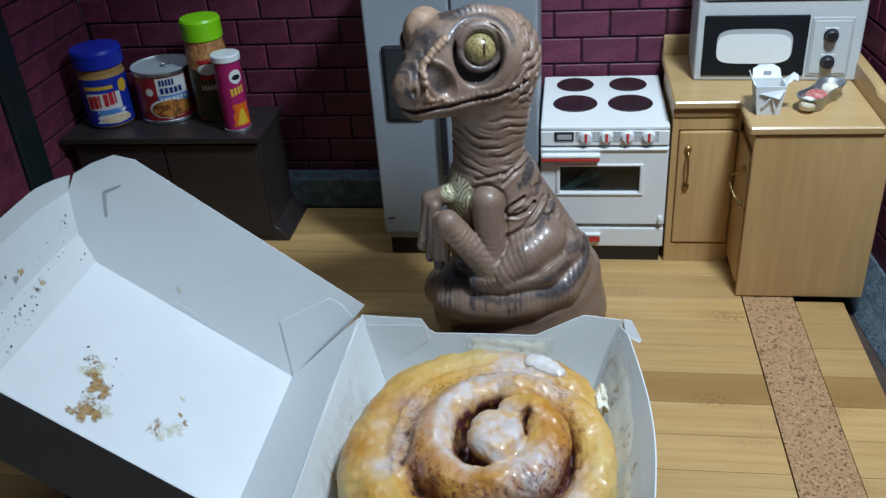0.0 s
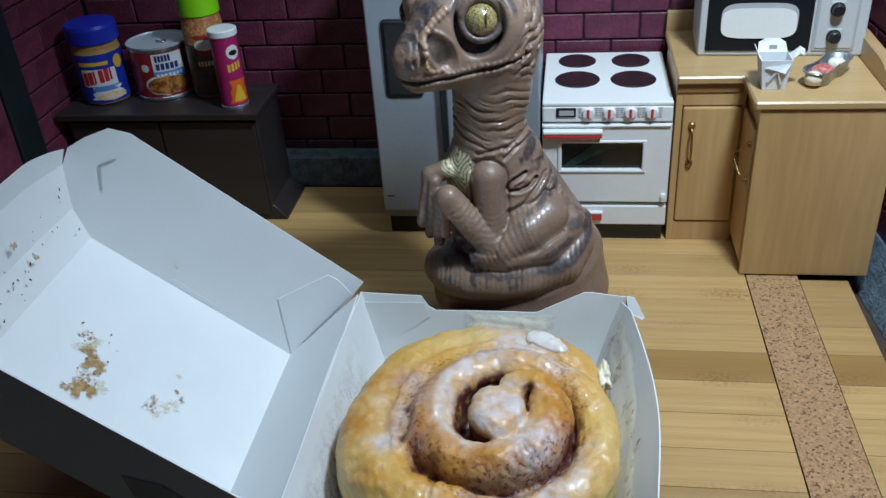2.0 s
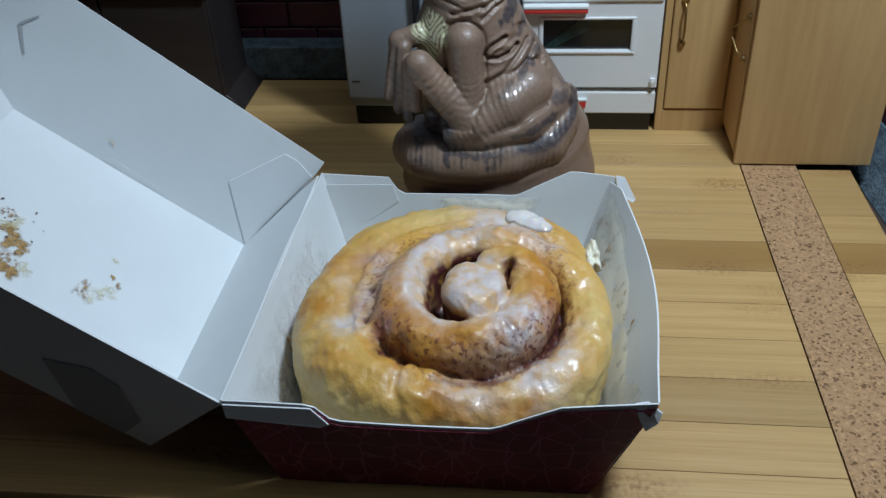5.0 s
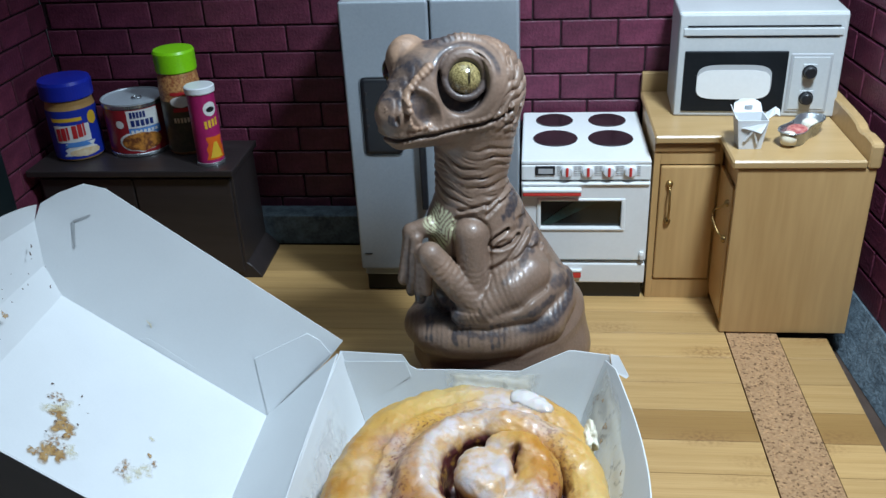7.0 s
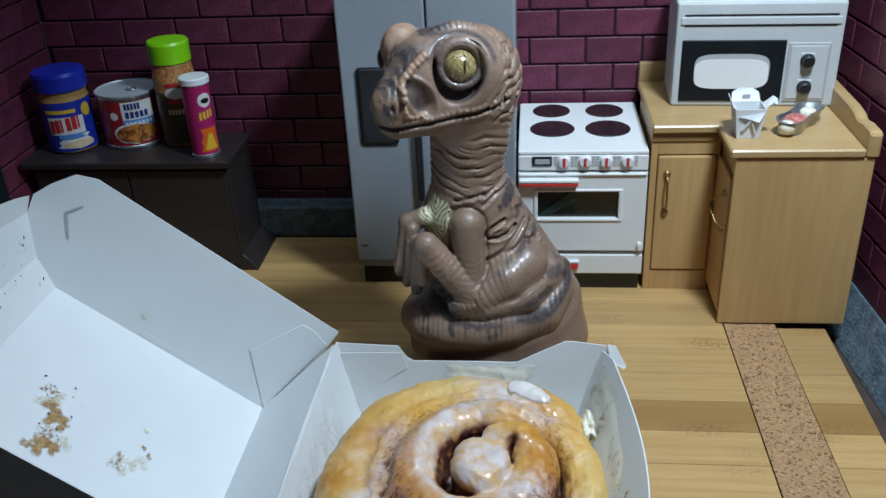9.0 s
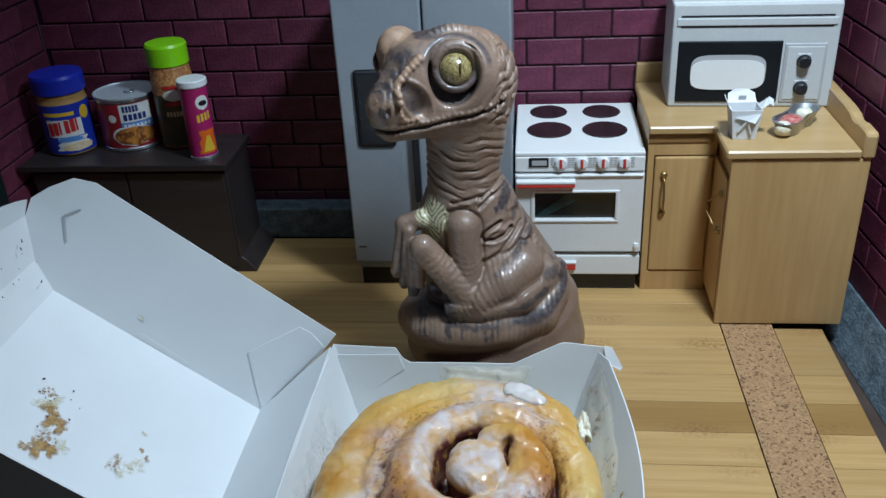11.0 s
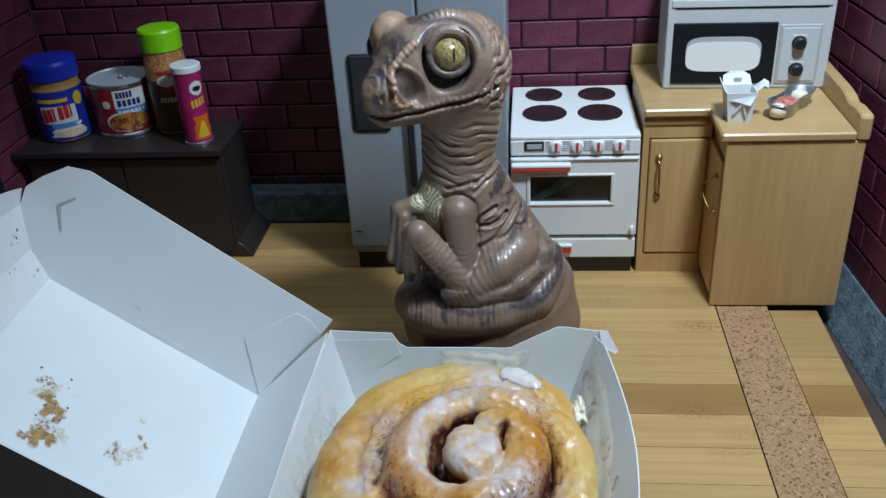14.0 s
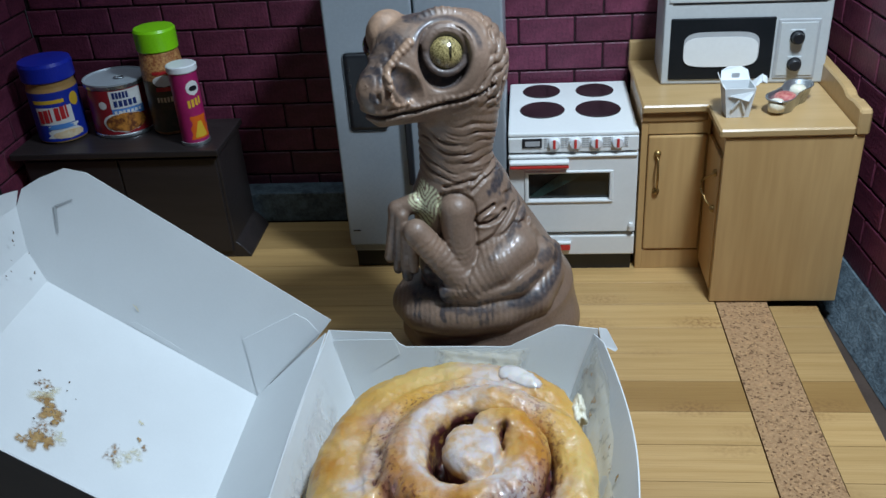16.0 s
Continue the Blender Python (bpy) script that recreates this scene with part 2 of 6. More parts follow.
def thin_rim(m, attr, full):
    """Lets a coating fade out where it is thinnest."""
    n, ln = m.node_tree.nodes, m.node_tree.links
    a, fade = n.new("ShaderNodeAttribute"), n.new("ShaderNodeMapRange")
    a.attribute_name = attr
    fade.inputs["From Max"].default_value = full
    ln.new(a.outputs["Fac"], fade.inputs[0])
    ln.new(fade.outputs[0], n["Principled BSDF"].inputs["Alpha"])


thin_rim(ICING, "depth", 0.75)
CREAM = mat("dried_icing", (0.80, 0.76, 0.64), (0.70, 0.64, 0.48), 0.35, scale=200, fine=900, bump=0.0003)
EYE = layered("golden_eye", (0.44, 0.35, 0.15), [("pupil", (0.010, 0.008, 0.006), 50)], 0.18, 1900, 0.0001, 1.0, second=(0.12, 0.09, 0.035), spread=0.10)
BLUE_LID = mat("blue_lid", (0.01, 0.03, 0.42), (0.008, 0.02, 0.33), 0.35)
GREEN_LID = mat("green_lid", (0.28, 0.75, 0.01), (0.22, 0.62, 0.01), 0.35)
TIN = mat("tin", (0.55, 0.58, 0.60), (0.42, 0.45, 0.48), 0.28, metal=0.9)
WHITE_PLASTIC = mat("white_plastic", (0.75, 0.78, 0.80), (0.7, 0.72, 0.75), 0.35)


# ---- helpers of this scene ----
def where(ob):
    p = Vector((0, 0, 0))
    while ob:
        p += ob.location
        ob = ob.parent
    return p


def finish(name, bm, material, at, smooth=False):
    bmesh.ops.translate(bm, verts=bm.verts, vec=-Vector(at))
    me = bpy.data.meshes.new(name)
    bm.to_mesh(me)
    bm.free()
    for m in (material if isinstance(material, (list, tuple)) else (material,)):
        me.materials.append(m)
    if smooth:
        me.shade_smooth()
    return me


def part(name, bm, material, parent, label="", smooth=False):
    ob = new(name, finish(name, bm, material, where(parent), smooth))
    ob.parent = parent
    return tagged(ob, label)


def thing(name, at, label, category, group="", kind=""):
    ob = new(name)
    ob.empty_display_size = 0.01
    ob.location = at
    return tagged(ob, label, category, group, kind)


def solid(name, bm, material, at, label, category="", group="", kind="", smooth=False):
    ob = new(name, finish(name, bm, material, at, smooth))
    ob.location = at
    return tagged(ob, label, category, group, kind)


def box(x0, x1, y0, y1, z0, z1, bevel=0.0, segments=2, bm=None):
    b = bmesh.new()
    bmesh.ops.create_cube(b, size=1)
    for v in b.verts:
        v.co = Vector(((x0 + x1) / 2 + v.co.x * (x1 - x0), (y0 + y1) / 2 + v.co.y * (y1 - y0), (z0 + z1) / 2 + v.co.z * (z1 - z0)))
    if bevel:
        bmesh.ops.bevel(b, geom=list(b.edges), offset=bevel, segments=segments, profile=0.5, affect="EDGES")
    return join(bm, b)


def join(bm, b):
    """Adds the bmesh b to bm."""
    if bm is None:
        return b
    me = bpy.data.meshes.new("joined")
    b.to_mesh(me)
    b.free()
    bm.from_mesh(me)
    bpy.data.meshes.remove(me)
    return bm


def turned(profile, x, y, segments=40, bm=None, squash=1.0):
    """A solid of revolution about a vertical axis: profile is a row of (radius, z)."""
    b = bmesh.new()
    rings = []
    for r, z in profile:
        rings.append([b.verts.new((x + r * math.cos(2 * math.pi * k / segments), y + squash * r * math.sin(2 * math.pi * k / segments), z)) for k in range(segments)])
    for p, q in zip(rings, rings[1:]):
        for k in range(segments):
            b.faces.new((p[k], p[(k + 1) % segments], q[(k + 1) % segments], q[k]))
    b.faces.new(rings[0][::-1])
    b.faces.new(rings[-1])
    return join(bm, b)


def tube(points, radius, segments=8, bm=None):
    """A round bar along points."""
    b = bmesh.new()
    pts = [Vector(p) for p in points]
    rings = []
    for i, p in enumerate(pts):
        d = (pts[min(i + 1, len(pts) - 1)] - pts[max(i - 1, 0)]).normalized()
        u = d.cross(Vector((0, 0, 1)) if abs(d.z) < 0.9 else Vector((1, 0, 0))).normalized()
        w = d.cross(u)
        r = radius[i] if isinstance(radius, (list, tuple)) else radius
        rings.append([b.verts.new(p + r * (u * math.cos(2 * math.pi * k / segments) + w * math.sin(2 * math.pi * k / segments))) for k in range(segments)])
    for p, q in zip(rings, rings[1:]):
        for k in range(segments):
            b.faces.new((p[k], p[(k + 1) % segments], q[(k + 1) % segments], q[k]))
    b.faces.new(rings[0][::-1])
    b.faces.new(rings[-1])
    bmesh.ops.recalc_face_normals(b, faces=b.faces)
    return join(bm, b)


def plate(outline, normal, thick, bevel=0.0, bm=None):
    """A flat piece: a closed outline of points, given depth along normal."""
    b = bmesh.new()
    f = b.faces.new([b.verts.new(p) for p in outline])
    got = bmesh.ops.extrude_face_region(b, geom=[f])
    bmesh.ops.translate(b, verts=[v for v in got["geom"] if isinstance(v, bmesh.types.BMVert)], vec=Vector(normal) * thick)
    bmesh.ops.recalc_face_normals(b, faces=b.faces)
    if bevel:
        bmesh.ops.bevel(b, geom=list(b.edges), offset=bevel, segments=1, affect="EDGES")
    return join(bm, b)


# ---- solids of blended forms, for the figure and the pastry ----
def smin(a, b, k):
    h = np.clip(0.5 + 0.5 * (b - a) / k, 0, 1)
    return b + (a - b) * h - k * h * (1 - h)


def capsule(g, a, b, ra, rb):
    a, b = np.array(a, np.float32), np.array(b, np.float32)
    d = b - a
    h = np.clip(((g[0] - a[0]) * d[0] + (g[1] - a[1]) * d[1] + (g[2] - a[2]) * d[2]) / (d @ d), 0, 1)
    return np.sqrt((g[0] - a[0] - h * d[0]) ** 2 + (g[1] - a[1] - h * d[1]) ** 2 + (g[2] - a[2] - h * d[2]) ** 2) - (ra + (rb - ra) * h)


def ellipsoid(g, c, r, turn=(0, 0, 0)):
    m = np.array(Euler([radians(a) for a in turn]).to_matrix(), np.float32)
    p = [g[i] - c[i] for i in range(3)]
    q = [sum(m[j][i] * p[j] for j in range(3)) / r[i] for i in range(3)]
    k = np.sqrt(q[0] ** 2 + q[1] ** 2 + q[2] ** 2)
    return (k - 1) * min(r)


def grid(lo, hi, step):
    ax = [np.arange(a, b, step, dtype=np.float32) for a, b in zip(lo, hi)]
    return np.meshgrid(*ax, indexing="ij")


def skinned(g, f):
    """The surface f = 0 of a field on the grid g: points and quads."""
    s = f < 0
    cells = np.zeros([n - 1 for n in f.shape], int)
    for dx in (0, 1):
        for dy in (0, 1):
            for dz in (0, 1):
                cells += s[dx:dx + cells.shape[0], dy:dy + cells.shape[1], dz:dz + cells.shape[2]]
    on = (cells > 0) & (cells < 8)
    idx = -np.ones(cells.shape, int)
    idx[on] = np.arange(on.sum())
    ijk = np.argwhere(on)
    total, count = np.zeros((len(ijk), 3)), np.zeros(len(ijk))
    corner = [(a, b, c) for a in (0, 1) for b in (0, 1) for c in (0, 1)]
    for p in corner:
        for axis in range(3):
            if p[axis]:
                continue
            q = list(p)
            q[axis] = 1
            fa = f[ijk[:, 0] + p[0], ijk[:, 1] + p[1], ijk[:, 2] + p[2]]
            fb = f[ijk[:, 0] + q[0], ijk[:, 1] + q[1], ijk[:, 2] + q[2]]
            cut = (fa < 0) != (fb < 0)
            t = np.where(cut, fa / np.where(cut, fa - fb, 1), 0)
            here = np.tile(np.array(p, float), (len(ijk), 1))
            here[:, axis] = t
            total[cut] += here[cut]
            count[cut] += 1
    o = np.array([g[i].flat[0] for i in range(3)])
    step = g[0][1, 0, 0] - g[0][0, 0, 0]
    pts = o + step * (ijk + total / count[:, None])
    quads = []
    for axis in range(3):
        u, v = (axis + 1) % 3, (axis + 2) % 3
        a = np.take(s, range(0, s.shape[axis] - 1), axis)
        b = np.take(s, range(1, s.shape[axis]), axis)
        e = np.argwhere(a != b)
        e = e[(e[:, u] > 0) & (e[:, v] > 0) & (e[:, u] < cells.shape[u]) & (e[:, v] < cells.shape[v])]
        out = a[e[:, 0], e[:, 1], e[:, 2]]
        c = []
        for du, dv in ((1, 1), (0, 1), (0, 0), (1, 0)):
            k = e.copy()
            k[:, u] -= du
            k[:, v] -= dv
            c.append(idx[k[:, 0], k[:, 1], k[:, 2]])
        c = np.stack(c, 1)
        quads.append(np.where(out[:, None], c, c[:, ::-1]))
    return pts, np.concatenate(quads)


def mesh_of(name, pts, quads):
    me = bpy.data.meshes.new(name)
    me.from_pydata(pts.tolist(), [], quads.tolist())
    me.shade_smooth()
    return me


def waves(p, scale, seed):
    """Smooth random values between about -1 and 1 at the points p."""
    rng = np.random.RandomState(seed)
    total = np.zeros(len(p))
    for k in range(14):
        d = rng.normal(size=3)
        d *= rng.uniform(0.5, 1.6) / np.linalg.norm(d)
        total += np.sin(p @ d * (2 * np.pi / scale) + rng.uniform(0, 6.28))
    return total / 4.5


# ---- the room around, closed ----
b = box(-1.2, 1.2, -1.6, 1.4, -0.80, -0.78)
solid("floor", b, ROOM, (0, 0, -0.78), "plain dark room floor under the table", "floor", kind="structure")
b = box(-1.2, 1.2, -1.6, 1.4, 1.70, 1.72)
solid("ceiling", b, ROOM, (0, 0, 1.7), "plain pale room ceiling above the table", "ceiling", kind="structure")
for n, args in (("wall_north", (-1.2, 1.2, 1.4, 1.42)), ("wall_south", (-1.2, 1.2, -1.62, -1.6)), ("wall_east", (1.2, 1.22, -1.6, 1.4)), ("wall_west", (-1.22, -1.2, -1.6, 1.4))):
    solid(n, box(*args, -0.78, 1.7), ROOM, (0, 0, 0), "plain pale room wall", "wall", kind="structure")
table = thing("table", (0, 0.2, -0.78), "dark table that the toy kitchen stands on", "table")
part("tabletop", box(-0.6, 0.6, -0.25, 0.75, -0.04, -0.013, 0.002), TABLETOP, table)
for x in (-0.56, 0.56):
    for y in (-0.21, 0.71):
        part("leg", box(x - 0.025, x + 0.025, y - 0.025, y + 0.025, -0.78, -0.04), TABLETOP, table)

WALL_Y, STEP, LONG = 0.505, 0.01455, 0.0297


def brick_wall(name, m, length, height, label):
    """A toy wall in the pose m: it runs along x from 0, faces -y, and carries raised bricks."""
    ob = solid(name, box(0, length, 0.0, 0.012, -0.013, height), MORTAR, (0, 0, 0), label, "wall", kind="structure")
    ob.matrix_world = m
    return ob


def lay_bricks(wall, length, height, z0, shift, mesh, low=0.0):
    row = 0
    z = z0
    while z < height:
        x = -LONG * ((shift + 0.5 * row) % 1)
        while x < length:
            x0, x1 = max(x, 0.0), min(x + LONG, length)
            if x1 - x0 > 0.004 and z >= low:
                ob = new("brick", mesh)
                ob.parent = wall
                ob.location = ((x0 + x1) / 2, 0, z + STEP / 2)
                ob.scale = ((x1 - x0) / LONG, 1, 1)
            x += LONG
        z += STEP
        row += 1


HIGH = 0.215
back_wall = brick_wall("wall_1", pose(-0.243, WALL_Y, 0), 0.4255, HIGH, "toy kitchen back wall of dark red painted bricks")
left_wall = brick_wall("wall_2", pose(-0.2435, WALL_Y, 0) @ pose(0, 0, 0, 0, 0, 90) @ pose(-0.074, 0, 0), 0.074, HIGH, "toy kitchen side wall of dark red painted bricks")
right_wall = brick_wall("wall_3", pose(0.1795, WALL_Y, 0, 0, 0, -86.0), 0.33, HIGH, "toy kitchen side wall of dark red painted bricks")


def skirting(name, m, x0, x1, top, deep):
    b = box(x0, x1, -deep, -0.0005, -0.012 if deep < 0.012 else 0.0, top, 0.0008)
    ob = solid(name, b, STONE, (0, 0, 0), "blue-grey stone strip along the foot of the brick wall", "skirting", kind="structure")
    ob.matrix_world = m
    return ob


skirting("baseboard_1", back_wall.matrix_world, 0.0, 0.40, 0.0185, 0.015)
wedge = bmesh.new()
ends = [[wedge.verts.new((x, y, z)) for y, z in ((-0.0008, 0.0100), (-0.0022, 0.0100), (-0.0125, -0.0125), (-0.0008, -0.0125))] for x in (0.0, 0.33)]
for k in range(4):
    wedge.faces.new((ends[0][k], ends[0][(k + 1) % 4], ends[1][(k + 1) % 4], ends[1][k]))
wedge.faces.new(ends[0])
wedge.faces.new(ends[1][::-1])
bmesh.ops.recalc_face_normals(wedge, faces=wedge.faces)
sloped = solid("baseboard_2", wedge, STONE, (0, 0, 0), "blue-grey sloping stone strip along the foot of the brick wall", "skirting", kind="structure")
sloped.matrix_world = right_wall.matrix_world
skirting("baseboard_3", left_wall.matrix_world, 0.0, 0.059, 0.0185, 0.004)

# the left side: a dark green post and a red board in front of the wall's end
post = thing("post", (-0.246, 0.420, -0.013), "dark green-black upright post beside the brick wall", "post")
part("shaft", box(-0.253, -0.2405, 0.410, 0.4305, -0.013, HIGH, 0.001), GREEN_BLACK, post)
panel = thing("red_panel", (-0.246, 0.30, -0.013), "dull red painted board standing beside the post", "panel")
part("board", box(-0.256, -0.242, 0.27, 0.4095, -0.013, HIGH, 0.001), BRICK, panel)

# ---- the board underfoot: bamboo strips, a cork strip, a narrow bamboo piece ----
deck = solid("floor_1", box(-0.30, 0.1195, 0.2036, 0.4895, -0.0125, -0.0012), BAMBOO, (0, 0, 0), "bamboo board of glued pale strips used as a floor", "floor", kind="structure")
edge = solid("floor_2", box(0.1435, 0.1655, 0.2036, 0.397, -0.0125, -0.0012, 0.0003), BAMBOO, (0, 0, 0), "narrow bamboo board beside the cork strip", "floor", kind="structure")
cork = solid("floor_3", box(0.1199, 0.1434, 0.2036, 0.489, -0.0125, -0.0003), CORK, (0, 0, 0), "speckled brown cork strip let into the bamboo floor", "floor", kind="structure")

# ---- refrigerator ----
def refrigerator():
    x0, x1, y0, y1, top = -0.0605, 0.0212, 0.430, 0.498, 0.1535
    t = thing("refrigerator", ((x0 + x1) / 2, 0.465, 0), "silver two-door toy refrigerator with a dark dispenser", "refrigerator")
    part("body", box(x0 + 0.0006, x1 - 0.0006, y0 + 0.006, y1, 0.010, top - 0.001, 0.001), SILVER, t)
    part("kick_plate", box(x0 + 0.001, x1 - 0.001, y0 + 0.008, y1 - 0.002, 0.0, 0.0155, 0.0004), BLACK, t, "black kick plate")
    seam = -0.0192
    for n, a, c in (("door", x0, seam - 0.0004), ("door", seam + 0.0004, x1)):
        d = part(n, box(a, c, y0, y0 + 0.0055, 0.0165, top, 0.0012, 3), SILVER, t)
        hx = seam - 0.0075 if a == x0 else seam + 0.0045
        part("handle", box(hx, hx + 0.0032, y0 - 0.0035, y0 + 0.001, 0.052, 0.112, 0.0008), BLACK, d, "black door handle")
        if a == x0:
            disp = part("dispenser", box(-0.0535, -0.0345, y0 - 0.0012, y0 + 0.002, 0.080, 0.1188, 0.0025, 3), BLACK, d, "black water dispenser panel")
            for k in range(3):
                part("button", box(-0.0512, -0.0500, y0 - 0.0016, y0, 0.1105 - 0.008 * k, 0.1120 - 0.008 * k, 0.0003), DARKWOOD, disp)
    part("badge", box(x0 + 0.0025, x0 + 0.0062, y0 - 0.0003, y0 + 0.0005, 0.0255, 0.0261), BLACK, t, "thin dark badge line")
    part("top_trim", box(x0 + 0.002, x1 - 0.002, y0 + 0.001, y0 + 0.012, top - 0.0005, top + 0.001, 0.0004), GREY, t)


refrigerator()


# ---- cooker ----
def cooker():
    x0, x1, y0, y1, top = 0.0222, 0.0836, 0.430, 0.500, 0.0768
    t = thing("cooker", (0.053, 0.465, 0), "white enamel toy cooker with red handles and four hobs", "cooker")
    part("body", box(x0 + 0.0006, x1 - 0.0006, y0 + 0.004, y1, 0.010, top - 0.002, 0.0008), WHITE, t)
    part("plinth", box(x0 + 0.001, x1 - 0.001, y0 + 0.003, y1 - 0.002, 0.0, 0.0101), BLACK, t, "black recessed plinth")
    part("hob_plate", box(x0, x1, y0 - 0.0005, y1, top - 0.0022, top, 0.0007), WHITE, t)
    for x, y, r in ((0.0388, 0.4862, 0.0098), (0.0664, 0.4857, 0.0098), (0.0388, 0.4592, 0.0112), (0.0664, 0.4588, 0.0112)):
        part("hob", turned([(r * 0.2, top - 0.0005), (r, top - 0.0005), (r, top + 0.0003), (r * 0.96, top + 0.0006), (r * 0.1, top + 0.0006)], x, y, 40), BURNER, t, "dark round hob", smooth=False)
    p = part("control_panel", box(x0, x1, y0 - 0.0008, y0 + 0.004, 0.0668, 0.0745, 0.0006), WHITE, t)
    part("clock", box(0.0288, 0.0382, y0 - 0.0014, y0, 0.0695, 0.0742, 0.0003), BLACK, p, "black clock window")
    part("clock_face", box(0.0302, 0.0372, y0 - 0.0017, y0 - 0.0012, 0.0706, 0.0730), GREY, p)
    for k, x in enumerate((0.0440, 0.0539, 0.0638, 0.0738)):
        b = turned([(0.0030, 0), (0.0030, 0.0008), (0.0024, 0.0022), (0.0004, 0.0023)], 0, 0, 24)
        bmesh.ops.transform(b, matrix=pose(x, y0 - 0.0006, 0.0717, 90, 0, 0), verts=b.verts)
        knob = part("knob", b, WHITE_PLASTIC, p)
        part("pointer", box(x - 0.0006, x + 0.0006, y0 - 0.0034, y0 - 0.0024, 0.0695, 0.0740, 0.0002), RED, p, "red pointer")
        for s in (-1, 1):
            for j in range(5):
                z = 0.0695 + 0.0011 * j
                if s * (x - 0.0589) < 0.02:
                    part("mark", box(x + s * 0.0040 - 0.0008, x + s * 0.0040 + 0.0008, y0 - 0.0011, y0 - 0.0007, z, z + 0.0003), GREY, p)
    d = part("oven_door", frame_of(x0, x1, 0.0238, 0.0658, 0.0315, 0.0705, 0.0415, 0.0560, y0 - 0.001, y0 + 0.0035), WHITE, t)
    win = part("window", box(0.0312, 0.0708, y0 + 0.0012, y0 + 0.0022, 0.0412, 0.0563), GLASSY, d, "dark oven window")
    # reflection in the oven glass, put on as a dim green plate
    part("print", plate([(0.0318, y0 + 0.0011, 0.0425), (0.0360, y0 + 0.0011, 0.0420), (0.0590, y0 + 0.0011, 0.0545), (0.0570, y0 + 0.0011, 0.0557), (0.0470, y0 + 0.0011, 0.0545), (0.0410, y0 + 0.0011, 0.0500)], (0, -1, 0), 0.0002), OVEN_REFLECTION, win, "dim green reflection put on the glass as a flat piece")
    for a, c, e, g_ in ((0.0296, 0.0724, 0.0400, 0.0416), (0.0296, 0.0724, 0.0559, 0.0573), (0.0296, 0.0316, 0.0412, 0.0563), (0.0704, 0.0724, 0.0412, 0.0563)):
        part("window_trim", box(a, c, y0 - 0.0017, y0 + 0.0006, e, g_, 0.0006), WHITE, d)
    part("door_lip", box(x0 + 0.0004, x1 - 0.0004, y0 - 0.0020, y0 + 0.001, 0.0644, 0.0657, 0.0006), WHITE, d)
    part("handle", box(0.0228, 0.0508, y0 - 0.0048, y0 - 0.0012, 0.0600, 0.0618, 0.0005), RED, d, "red plastic door handle")
    part("handle_rail", box(0.0226, 0.0510, y0 - 0.0050, y0 - 0.0008, 0.0619, 0.0636, 0.0005), WHITE, d)
    w = part("drawer", box(x0, x1, y0 - 0.001, y0 + 0.0035, 0.0104, 0.0212, 0.0006), WHITE, t)
    part("handle", box(0.0420, 0.0520, y0 - 0.0030, y0 - 0.0008, 0.0140, 0.0172, 0.0004), RED, w, "red plastic drawer handle")
    part("handle_rail", box(0.0416, 0.0524, y0 - 0.0032, y0 - 0.0008, 0.0173, 0.0186, 0.0004), WHITE, w)
    part("catch", turned([(0.0012, 0.0245), (0.0014, 0.027), (0.0010, 0.0285)], 0.0815, y0 - 0.0016, 12), WHITE, t)


def frame_of(x0, x1, z0, z1, a0, a1, c0, c1, y0, y1):
    """A flat front with a window cut through it."""
    bm = None
    for args in ((x0, a0, z0, z1), (a1, x1, z0, z1), (a0, a1, z0, c0), (a0, a1, c1, z1)):
        b = box(args[0], args[1], y0, y1, args[2], args[3])
        bm = join(bm, b)
    bmesh.ops.remove_doubles(bm, verts=bm.verts, dist=1e-6)
    return bm


cooker()


# ---- cupboards and worktop ----
def bow_handle(parent, pts, r=0.0006):
    h = part("handle", tube(pts, r, 8), BRASS, parent, "antique brass bow handle", smooth=True)
    for p in (pts[0], pts[-1]):
        b = bmesh.new()
        bmesh.ops.create_uvsphere(b, u_segments=10, v_segments=8, radius=0.0018, matrix=Matrix.Translation(p))
        part("boss", b, BRASS, h, smooth=True)


